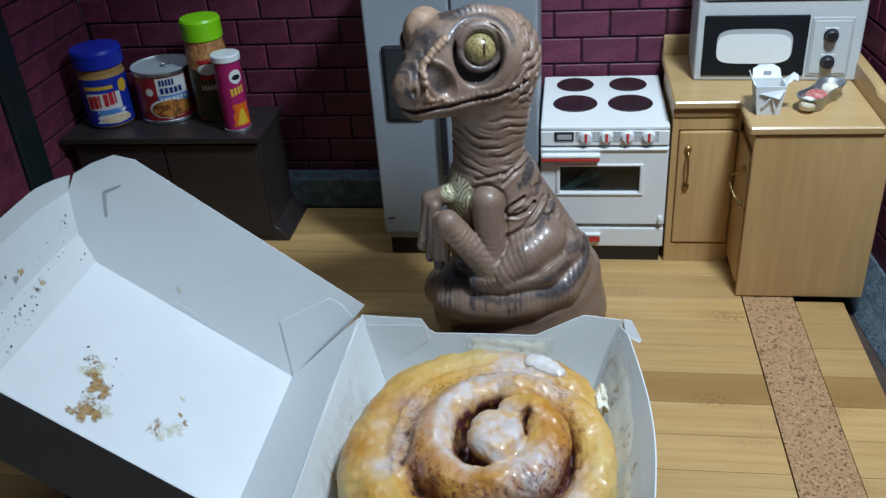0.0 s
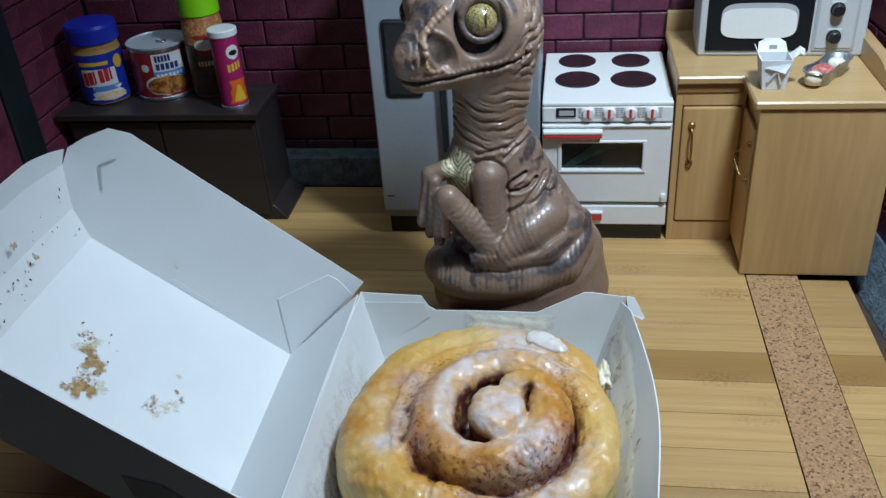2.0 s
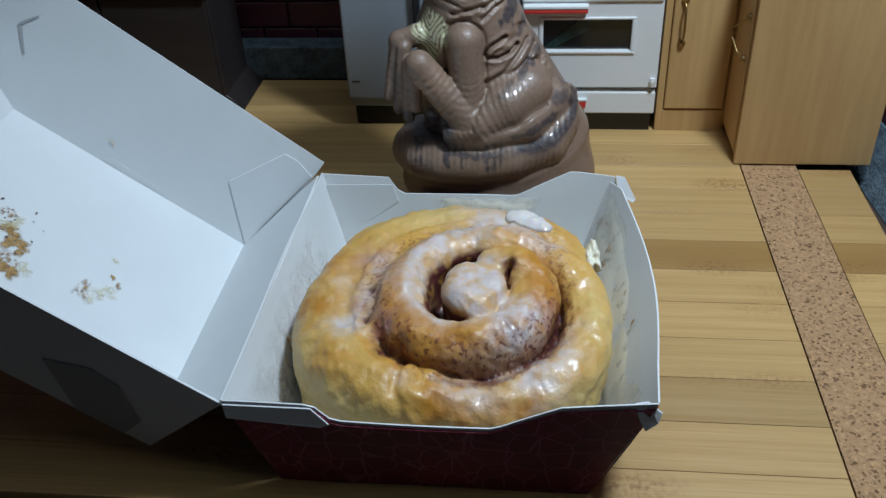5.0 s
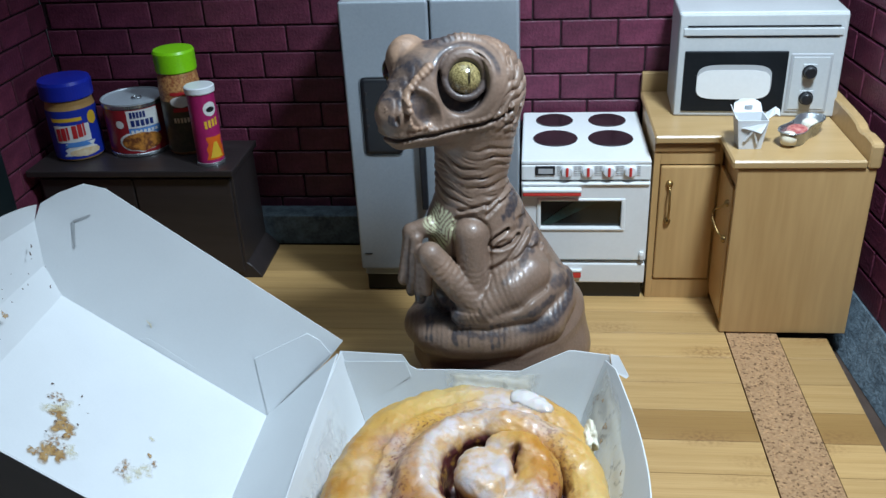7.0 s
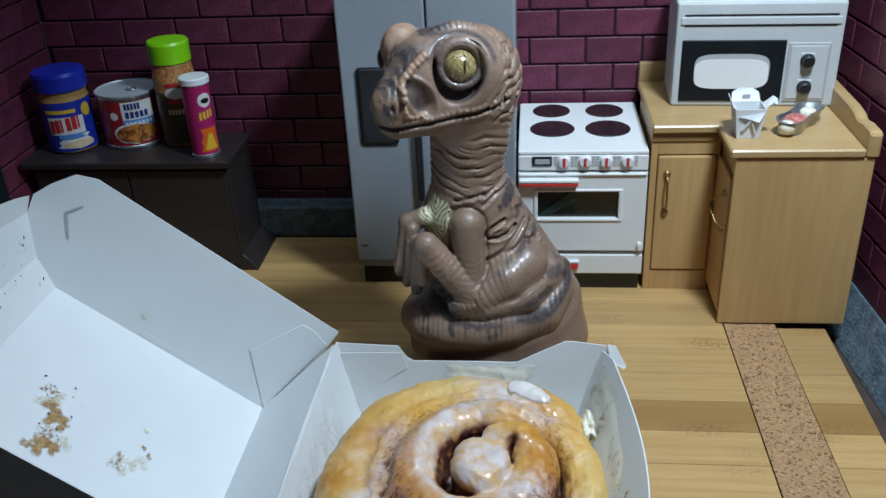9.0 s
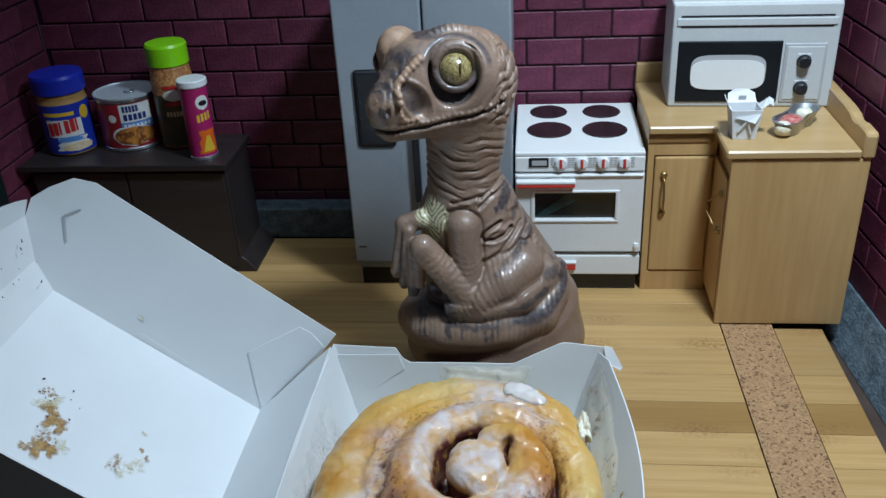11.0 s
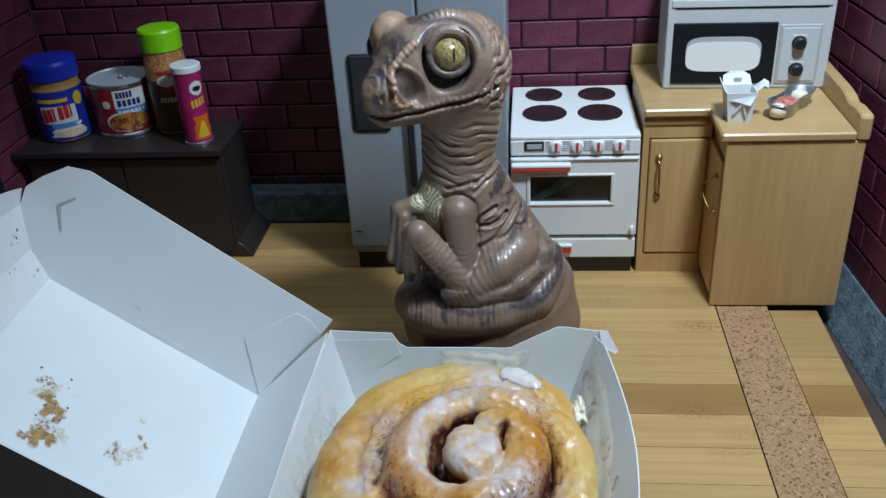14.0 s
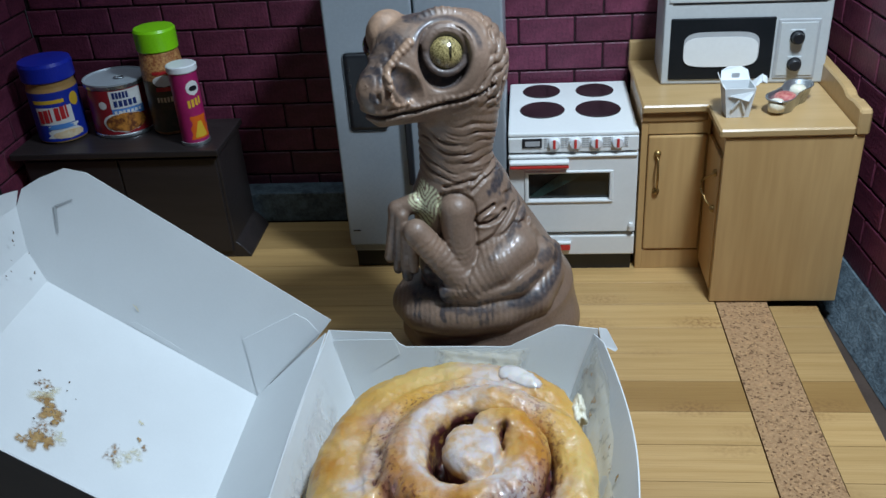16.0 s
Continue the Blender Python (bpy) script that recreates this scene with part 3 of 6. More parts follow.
def cupboards():
    t = thing("cupboard", (0.102, 0.47, 0), "light pine toy cupboard with a brass-handled door", "cupboard")
    y0 = 0.4325
    part("body", box(0.0852, 0.1164, y0 + 0.002, 0.4885, 0.0, 0.0843, 0.0004), PINE, t)
    f = None
    for a in ((0.0850, 0.0880, 0.0, 0.0844), (0.1158, 0.1168, 0.0, 0.0844), (0.0880, 0.1158, 0.0, 0.0108), (0.0880, 0.1158, 0.0735, 0.0844)):
        f = box(a[0], a[1], y0, y0 + 0.0025, a[2], a[3], 0.0002, 1, f)
    part("face_frame", f, PINE, t)
    d = part("door", box(0.0884, 0.1156, y0 - 0.0008, y0 + 0.002, 0.0114, 0.0728, 0.0009), PINE, t)
    bow_handle(d, [(0.0929, y0 - 0.001, 0.0640), (0.0929, y0 - 0.0035, 0.0610), (0.0930, y0 - 0.0042, 0.0570), (0.0932, y0 - 0.0040, 0.0520), (0.0931, y0 - 0.0034, 0.0470), (0.0930, y0 - 0.001, 0.0442)])
    t = thing("cupboard", (0.147, 0.45, 0), "light pine toy cupboard with a plain end panel", "cupboard")
    y0 = 0.4000
    part("body", box(0.1178, 0.1738, y0 + 0.002, 0.4885, 0.0006, 0.0843, 0.0004), PINE, t)
    part("end_panel", box(0.1166, 0.1745, y0, y0 + 0.0025, 0.0004, 0.0844, 0.0004), PINE, t)
    d = part("door", box(0.1160, 0.1177, y0 + 0.0035, 0.4315, 0.006, 0.0735, 0.0004), PINE, t)
    bow_handle(d, [(0.1158, 0.4090, 0.0640), (0.1135, 0.4115, 0.0612), (0.1112, 0.4160, 0.0570), (0.1110, 0.4155, 0.0530), (0.1130, 0.4110, 0.0485), (0.1158, 0.4085, 0.0460)], 0.0005)
    w = thing("worktop", (0.13, 0.46, 0.0846), "light pine L-shaped toy worktop with raised back rim", "worktop")
    low, top = 0.0846, 0.0885
    part("slab", plate([(0.0845, 0.4300, low), (0.1140, 0.4300, low), (0.1140, 0.3990, low), (0.1702, 0.3990, low), (0.1702, 0.4985, low), (0.0845, 0.4985, low)], (0, 0, 1), top - low, 0.0008), PINE_TOP, w)
    part("back_rim", box(0.0850, 0.1760, 0.4986, 0.5025, low, 0.0985, 0.0008), PINE_TOP, w)
    rim = [(0.3990, low), (0.3990, 0.0952), (0.4010, 0.0964), (0.4110, 0.0965), (0.4140, 0.0957), (0.4190, 0.0957), (0.4225, 0.0972), (0.4300, 0.0980), (0.4984, 0.0988), (0.4984, low)]
    part("side_rim", plate([(0.1704, y, z) for y, z in rim], (1, 0, 0), 0.0052, 0.0008), PINE_TOP, w)
    # shadow under the slab, put in as a strip of darker pine
    part("slab_shade", box(0.0848, 0.1150, 0.4318, 0.4330, 0.0800, 0.0844, 0.0004), PINE_SHADED, w, "dark strip standing for the shadow under the worktop edge")


cupboards()


# ---- microwave oven ----
def microwave():
    x0, x1, y0, y1, z0, z1 = 0.0967, 0.1728, 0.4565, 0.4930, 0.0886, 0.1388
    t = thing("microwave_oven", (0.135, 0.476, z0), "white toy microwave oven with a black door", "microwave")
    part("body", box(x0, x1, y0 + 0.002, y1, z0, z1, 0.0012, 3), OFFWHITE, t)
    part("front", box(x0 + 0.0004, x1 - 0.0004, y0, y0 + 0.003, z0, z1 - 0.0006, 0.0009), OFFWHITE, t)
    for z in (0.1322, 0.1273):
        part("vent_slot", box(0.1008, 0.1690, y0 - 0.0003, y0 + 0.001, z, z + 0.0007), BLACK, t, "dark vent slot")
    part("ledge", box(0.0990, 0.1706, y0 - 0.0007, y0 + 0.001, 0.1281, 0.1316, 0.0004), OFFWHITE, t)
    d = part("door", box(0.1004, 0.1478, y0 - 0.0008, y0 + 0.001, 0.0912, 0.1208, 0.0005), DOOR_BLACK, t, "glossy black door")

    def pill(mx, mz, a, b_, y):
        out = []
        for k in range(48):
            w = 2 * math.pi * k / 48
            c, s = math.cos(w), math.sin(w)
            out.append((mx + a * math.copysign(abs(c) ** 0.45, c), y, mz + b_ * math.copysign(abs(s) ** 0.5, s)))
        return out

    # grey plate shows above the pane: shade of the window recess as colour
    win = part("window", plate(pill(0.1240, 0.1060, 0.0173, 0.0084, y0 - 0.0009), (0, -1, 0), 0.0002), GREY, d, "grey rounded plate standing for shade at the window's top")
    part("pane", plate(pill(0.1238, 0.1048, 0.0170, 0.0072, y0 - 0.0012), (0, -1, 0), 0.0002), WHITE, win, "bright white window pane")
    c = part("control_panel", box(0.1488, 0.1678, y0 - 0.0006, y0 + 0.001, 0.0910, 0.1196, 0.0006), GREY, t, "pale grey control panel")
    part("panel_face", box(0.1500, 0.1666, y0 - 0.0010, y0 - 0.0003, 0.0925, 0.1182, 0.0004), OFFWHITE, c)
    for z in (0.1113, 0.0985):
        part("knob_plate", box(0.1545, 0.1611, y0 - 0.0014, y0 - 0.0006, z - 0.0032, z + 0.0036, 0.0004), OFFWHITE, c)
        b = turned([(0.0033, 0), (0.0033, 0.0008), (0.0028, 0.001), (0.0026, 0.0034), (0.0022, 0.0038), (0.0002, 0.0038)], 0, 0, 24)
        bmesh.ops.transform(b, matrix=pose(0.1578, y0 - 0.0012, z, 90, 0, 0), verts=b.verts)
        part("knob", b, BLACK, c, "black round knob")
    t.rotation_euler = (0, 0, radians(-3.0))


microwave()


# ---- dark side table ----
def side_table():
    t = thing("side_table", (-0.185, 0.467, 0), "dark brown stained wooden toy side table", "table")
    part("top", box(-0.240, -0.1270, 0.4440, 0.4890, 0.0625, 0.0660, 0.0006), DARKWOOD, t)
    shape = [(-0.236, 0.0), (-0.1212, 0.0), (-0.1216, 0.0015), (-0.1262, 0.0075), (-0.1286, 0.0095), (-0.1290, 0.0624), (-0.236, 0.0624)]
    part("body", plate([(x, 0.4490, z) for x, z in shape], (0, 1, 0), 0.038, 0.0003), DARKWOOD, t)
    part("door", box(-0.2345, -0.1840, 0.4478, 0.4492, 0.004, 0.0600, 0.0004), DARKWOOD, t)
    part("door", box(-0.1830, -0.1305, 0.4478, 0.4492, 0.004, 0.0600, 0.0004), DARKWOOD, t)


side_table()

# ---- groceries on the side table ----
Z = 0.0660


def canister(name, label, category, x, y, body, lid, body_mat, lid_mat, lid_label):
    t = thing(name, (x, y, Z), label, category)
    b = part("body", turned(body, x, y, 56), body_mat, t, smooth=False)
    part("lid", turned(lid, x, y, 56), lid_mat, t, lid_label, smooth=False)
    return t, b


def wrap(parent, name, material, x, y, r, a0, a1, z0, z1, lift=0.00012, shape=None, label=""):
    """A printed patch bent round an upright can: angles in degrees, seen from the front (0 is -y, positive to the right)."""
    bm = bmesh.new()
    n, m = max(4, int(abs(a1 - a0) / 4)), 10
    rows = []
    for j in range(m + 1):
        v = j / m
        h = 1.0
        if shape == "oval":
            h = math.sqrt(max(0.0, 1 - (2 * v - 1) ** 2))
        elif shape == "wavy":
            h = 0.82 + 0.18 * math.sin(9 * v + 1.3) * math.cos(5 * v)
        elif shape == "wedge":
            h = 1 - 0.75 * v
        h = max(h, 0.04)
        mid, half = (a0 + a1) / 2, (a1 - a0) / 2 * h
        ring = []
        for i in range(n + 1):
            a = radians(mid - half + 2 * half * i / n - 90)
            ring.append(bm.verts.new((x + (r + lift) * math.cos(a), y + (r + lift) * math.sin(a), Z + z0 + (z1 - z0) * v)))
        rows.append(ring)
    for p, q in zip(rows, rows[1:]):
        for i in range(n):
            bm.faces.new((p[i], p[i + 1], q[i + 1], q[i]))
    return part(name, bm, material, parent, label)


def ink(name, c, rough=0.35):
    return mat(name, c, tuple(0.85 * k for k in c), rough, scale=150, fine=900)


NAVY, SKY, YELLOW, INK_RED, INK_WHITE = ink("navy_ink", (0.012, 0.03, 0.16)), ink("sky_ink", (0.09, 0.26, 0.62)), ink("yellow_ink", (0.72, 0.45, 0.04)), ink("red_ink", (0.50, 0.025, 0.03)), ink("white_ink", (0.72, 0.72, 0.70))
NUT = mat("peanut_print", (0.62, 0.42, 0.22), (0.72, 0.62, 0.45), 0.4, scale=350, fine=900)
STEW = mat("stew_print", (0.55, 0.22, 0.04), (0.14, 0.04, 0.015), 0.4, scale=260, fine=800, spread=0.08)
PEANUT = mat("peanut_butter", (0.42, 0.25, 0.09), (0.35, 0.20, 0.07), 0.3)
LABEL_GREEN = mat("olive_label", (0.045, 0.05, 0.022), (0.10, 0.075, 0.04), 0.35, scale=220, fine=800)
BITS = mat("bacon_bits", (0.62, 0.33, 0.12), (0.32, 0.10, 0.04), 0.35, scale=650, fine=1500, bump=0.0003, spread=0.1)
MAGENTA = mat("magenta_print", (0.42, 0.02, 0.13), (0.30, 0.015, 0.10), 0.33, scale=80)
ORANGE = ink("orange_ink", (0.72, 0.13, 0.015))

# jar
x, y = -0.2204, 0.4695
t, b = canister("jar", "peanut butter jar with a blue lid and blue label", "jar", x, y,
                [(0.010, Z), (0.0123, Z + 0.0008), (0.0128, Z + 0.003), (0.0128, Z + 0.0285), (0.0122, Z + 0.0305), (0.0122, Z + 0.0335)],
                [(0.0131, Z + 0.0335), (0.0135, Z + 0.0340), (0.0136, Z + 0.0415), (0.0130, Z + 0.0432), (0.003, Z + 0.0434)], PEANUT, BLUE_LID, "ribbed royal blue lid")
lab = wrap(b, "label", ink("blue_label", (0.012, 0.035, 0.36)), x, y, 0.0128, -115, 175, 0.0018, 0.0285, label="royal blue paper label")
wrap(lab, "print", INK_WHITE, x, y, 0.0129, -22, 62, 0.0110, 0.0205, 0.0001)
wrap(lab, "print", INK_WHITE, x, y, 0.0129, -10, 78, 0.0035, 0.0105, 0.00008, "wavy")
for k in range(6):
    wrap(lab, "print", INK_RED, x, y, 0.0131, -17 + 12.5 * k, -6.5 + 12.5 * k - 6 * (k in (2, 5)), 0.0120 + 0.0004 * k, 0.0190 + 0.0004 * k, 0.0001)
wrap(lab, "print", SKY, x, y, 0.0131, -5, 60, 0.0085, 0.0112, 0.0001, "wavy")
wrap(lab, "print", NUT, x, y, 0.0131, 5, 78, 0.0028, 0.0075, 0.0001, "oval")
wrap(lab, "print", YELLOW, x, y, 0.0129, -25, 48, 0.0225, 0.0245, 0.0001)
wrap(lab, "print", YELLOW, x, y, 0.0129, 62, 88, 0.0190, 0.0265, 0.0001, "oval")

# tin
x, y = -0.1892, 0.4790
t, b = canister("can", "food tin with a red, white and blue label", "can", x, y,
                [(0.0157, Z), (0.0165, Z + 0.0005), (0.0165, Z + 0.0018), (0.0161, Z + 0.0022), (0.0161, Z + 0.0268), (0.0165, Z + 0.0272), (0.0165, Z + 0.0288)],
                [(0.0165, Z + 0.0288), (0.0166, Z + 0.0298), (0.0157, Z + 0.0300), (0.0153, Z + 0.0293), (0.002, Z + 0.0293)], TIN, TIN_LID, "bare tin lid with a ring pull")
lab = wrap(b, "label", ink("red_label", (0.30, 0.018, 0.025)), x, y, 0.0161, -160, 160, 0.0024, 0.0266, label="dark red paper label")
wrap(lab, "print", INK_WHITE, x, y, 0.0162, 8, 68, 0.0165, 0.0262, 0.0001)
for z0, a0, a1 in ((0.0220, 14, 44), (0.0175, 14, 58)):
    for k in range(5):
        w = (a1 - a0) / 5
        wrap(lab, "print", NAVY, x, y, 0.0164, a0 + w * k, a0 + w * (k + 0.74), z0, z0 + 0.0034, 0.0001)
wrap(lab, "print", SKY, x, y, 0.0162, 8, 70, 0.0120, 0.0164, 0.00012)
for k in range(7):
    wrap(lab, "print", INK_WHITE, x, y, 0.0164, 12 + 7.5 * k, 17 + 7.5 * k, 0.0138, 0.0154, 0.0001)
wrap(lab, "print", INK_WHITE, x, y, 0.0162, -14, 66, 0.0030, 0.0148, 0.00016, "oval")
wrap(lab, "print", STEW, x, y, 0.0164, -9, 68, 0.0036, 0.0140, 0.0002, "oval")
wrap(lab, "print", INK_WHITE, x, y, 0.0162, -16, 0, 0.0165, 0.0210, 0.0001, "oval")
pull = tube([(x + 0.004 + 0.0026 * math.cos(a), y - 0.003 + 0.002 * math.sin(a), Z + 0.0299) for a in np.linspace(0, 2 * math.pi, 17)], 0.0004, 6)
part("ring_pull", pull, TIN, t, "small ring pull", smooth=True)

# seasoning bottle
x, y = -0.1605, 0.4768
t, b = canister("bottle", "seasoning bottle with a bright green lid", "bottle", x, y,
                [(0.0098, Z), (0.0108, Z + 0.001), (0.0110, Z + 0.036), (0.0104, Z + 0.041), (0.0098, Z + 0.0445)],
                [(0.0103, Z + 0.0445), (0.0107, Z + 0.0450), (0.0108, Z + 0.0545), (0.0101, Z + 0.0558), (0.002, Z + 0.0560)], BITS, GREEN_LID, "bright lime green lid")
lab = wrap(b, "label", LABEL_GREEN, x, y, 0.0110, -150, 150, 0.0020, 0.0300, label="dark olive printed label")
wrap(lab, "print", INK_WHITE, x, y, 0.0111, -10, 48, 0.0268, 0.0330, 0.0002, "oval")
wrap(lab, "print", INK_RED, x, y, 0.0112, -6, 46, 0.0335, 0.0352, 0.0002)
wrap(lab, "print", INK_RED, x, y, 0.0112, -4, 44, 0.0245, 0.0266, 0.0002)
for k in range(5):
    wrap(lab, "print", NUT, x, y, 0.0111, -8 + 9 * k, -2 + 9 * k, 0.0185, 0.0212, 0.0001)

# crisp tube
x, y = -0.1420, 0.4570
t, b = canister("crisp_tube", "magenta crisp tube with a white lid", "tube", x, y,
                [(0.0070, Z), (0.0073, Z + 0.0004), (0.0070, Z + 0.001), (0.0070, Z + 0.039)],
                [(0.0074, Z + 0.0385), (0.0077, Z + 0.0390), (0.0077, Z + 0.0416), (0.0071, Z + 0.0421), (0.002, Z + 0.0421)], MAGENTA, WHITE_PLASTIC, "translucent white plastic lid")
part("rim", turned([(0.0068, Z), (0.0075, Z + 0.0002), (0.0075, Z + 0.0016), (0.0068, Z + 0.0020)], x, y, 40), TIN, t)
wrap(b, "print", INK_WHITE, x, y, 0.0070, 22, 82, 0.0268, 0.0345, 0.0001, "oval")
wrap(b, "print", BLACK, x, y, 0.0071, 34, 72, 0.0290, 0.0318, 0.0001, "oval")
for k in range(4):
    wrap(b, "print", YELLOW, x, y, 0.0070, 18 + 16 * k, 29 + 16 * k, 0.0205 + 0.0004 * k, 0.0245 + 0.0004 * k, 0.0001)
wrap(b, "print", ORANGE, x, y, 0.0070, 5, 100, 0.0035, 0.0160, 0.0001, "wavy")
wrap(b, "print", YELLOW, x, y, 0.0071, 22, 80, 0.0045, 0.0130, 0.0001, "wedge")


# ---- takeaway carton and little tin tray on the worktop ----
def carton():
    x, y, z = 0.1236, 0.4180, 0.0886
    t = thing("takeaway_carton", (x, y, z), "small white card takeaway carton, open and empty", "carton")
    a, b_, h, th = 0.0048, 0.0066, 0.0136, 0.0004
    lo = [(-a, -a), (a, -a), (a, a), (-a, a)]
    hi = [(-b_, -b_ * 0.9), (b_, -b_ * 0.9), (b_, b_ * 0.9), (-b_, b_ * 0.9)]
    part("base", box(x - a, x + a, y - a, y + a, z, z + 0.0004), CARD, t)
    for i in range(4):
        j = (i + 1) % 4
        p = [Vector((x + lo[i][0], y + lo[i][1], z)), Vector((x + lo[j][0], y + lo[j][1], z)), Vector((x + hi[j][0], y + hi[j][1], z + h)), Vector((x + hi[i][0], y + hi[i][1], z + h))]
        n = (p[1] - p[0]).cross(p[3] - p[0]).normalized()
        part("side", plate(p, -n, th), CARD, t)
    # open flaps: a tall one behind with a slot, ears to the sides, creases pressed into the front
    part("flap", plate([(x - b_ * 0.95, y + b_ * 0.9, z + h), (x + b_ * 0.95, y + b_ * 0.9, z + h), (x + 0.0058, y + 0.0088, z + 0.0168), (x + 0.0030, y + 0.0094, z + 0.0184), (x - 0.0030, y + 0.0094, z + 0.0184), (x - 0.0058, y + 0.0088, z + 0.0168)], (0, 1, 0.2), th), CARD, t)
    part("flap", plate([(x - b_, y - 0.0034, z + h), (x - b_, y + 0.0034, z + h), (x - 0.0084, y + 0.0026, z + 0.0184), (x - 0.0088, y - 0.0014, z + 0.0187)], (-1, 0, 0.3), th), CARD, t)
    part("flap", plate([(x + b_, y - 0.0034, z + h), (x + b_, y + 0.0034, z + h), (x + 0.0100, y + 0.0018, z + 0.0172), (x + 0.0094, y - 0.0026, z + 0.0154)], (1, 0, 0.3), th), CARD, t)
    part("flap", plate([(x + 0.0094, y - 0.0026, z + 0.0154), (x + 0.0100, y + 0.0018, z + 0.0172), (x + 0.0122, y + 0.0010, z + 0.0160), (x + 0.0118, y - 0.0018, z + 0.0140)], (0.2, -0.4, 1), th), CARD, t)
    part("fold", plate([(x - 0.0048, y - 0.0060, z + 0.0105), (x + 0.0058, y - 0.0060, z + 0.0122), (x + 0.0034, y - 0.0078, z + 0.0084), (x + 0.0004, y - 0.0068, z + 0.0092)], (0, -1, 0.2), th), CARD, t)
    part("fold", plate([(x + 0.0002, y - 0.0062, z + 0.0090), (x + 0.0012, y - 0.0062, z + 0.0086), (x + 0.0030, y - 0.0054, z + 0.0030), (x + 0.0022, y - 0.0054, z + 0.0026)], (0, -1, 0.1), 0.0007), CARD, t)
    part("fold", plate([(x - 0.0004, y - 0.0062, z + 0.0090), (x + 0.0004, y - 0.0062, z + 0.0086), (x - 0.0028, y - 0.0054, z + 0.0036), (x - 0.0034, y - 0.0054, z + 0.0042)], (0, -1, 0.1), 0.0006), CARD, t)
    part("tongue", plate([(x - 0.0015, y + 0.0070, z + 0.0136), (x + 0.0018, y + 0.0070, z + 0.0136), (x + 0.0018, y + 0.0070, z + 0.0164), (x - 0.0015, y + 0.0070, z + 0.0164)], (0, -1, 0), th), GREY, t)


carton()


def tray():
    z = 0.0886
    t = thing("tin_tray", (0.1485, 0.4270, z), "tiny two-lobed tin tray with cream and red food", "tray")
    out = []
    ax, ay, bx, by = 0.1420, 0.4185, 0.1555, 0.4360
    d = Vector((bx - ax, by - ay, 0)).normalized()
    for k in range(56):
        a = 2 * math.pi * k / 56
        u, v = math.cos(a), math.sin(a)
        w = 0.0068 * (1 - 0.32 * math.exp(-(u / 0.35) ** 2))
        out.append(Vector(((ax + bx) / 2, (ay + by) / 2, 0)) + d * (0.0162 * math.copysign(abs(u) ** 0.75, u)) + Vector((-d.y, d.x, 0)) * (w * math.copysign(abs(v) ** 0.8, v)))
    c = Vector(((ax + bx) / 2, (ay + by) / 2, 0))
    bm = bmesh.new()
    rings = []
    for s, h in ((0.80, 0.0), (0.98, 0.0062), (1.06, 0.0066), (1.06, 0.0070), (0.96, 0.0068), (0.84, 0.0012)):
        rings.append([bm.verts.new(c + (p - c) * s + Vector((0, 0, z + h))) for p in out])
    for p, q in zip(rings, rings[1:]):
        for k in range(len(out)):
            bm.faces.new((p[k], p[(k + 1) % len(out)], q[(k + 1) % len(out)], q[k]))
    bm.faces.new(rings[0][::-1])
    bm.faces.new(rings[-1])
    part("dish", bm, TIN, t, smooth=True)
    for px, py, mtl, r in ((0.1407, 0.4165, CREAM, 0.0038), (0.1465, 0.4250, RED_FOOD, 0.0048), (0.1543, 0.4340, CREAM, 0.0037)):
        part("food", turned([(r * 0.9, z + 0.0015), (r, z + 0.0040), (r * 0.9, z + 0.0056), (r * 0.6, z + 0.0064), (r * 0.1, z + 0.0066)], px, py, 20), mtl, t, smooth=True)


RED_FOOD = mat("red_sauce", (0.36, 0.045, 0.05), (0.60, 0.25, 0.20), 0.35, scale=600, fine=1500, bump=0.0004, spread=0.1)
tray()


# ---- open cake box ----
def blot(centre, right, up, normal, size, seed, lift):
    """A flat irregular stain lying on a sheet."""
    rng = random.Random(seed)
    bm = bmesh.new()
    deep = bm.verts.layers.float.new("depth")
    ph = [rng.uniform(0, 6.28) for _ in range(4)]
    ring = []
    for k in range(28):
        a = 2 * math.pi * k / 28
        r = size * (1 + 0.30 * math.sin(2 * a + ph[0]) + 0.20 * math.sin(3 * a + ph[1]) + 0.14 * math.sin(5 * a + ph[2]) + 0.10 * math.sin(9 * a + ph[3]))
        ring.append(bm.verts.new(centre + right * (r * math.cos(a)) + up * (r * math.sin(a) * 1.1) + normal * lift))
    mid = bm.verts.new(centre + normal * (lift + 0.0002))
    mid[deep] = 1.0
    for k in range(28):
        bm.faces.new((ring[k], ring[(k + 1) % 28], mid))
    return bm


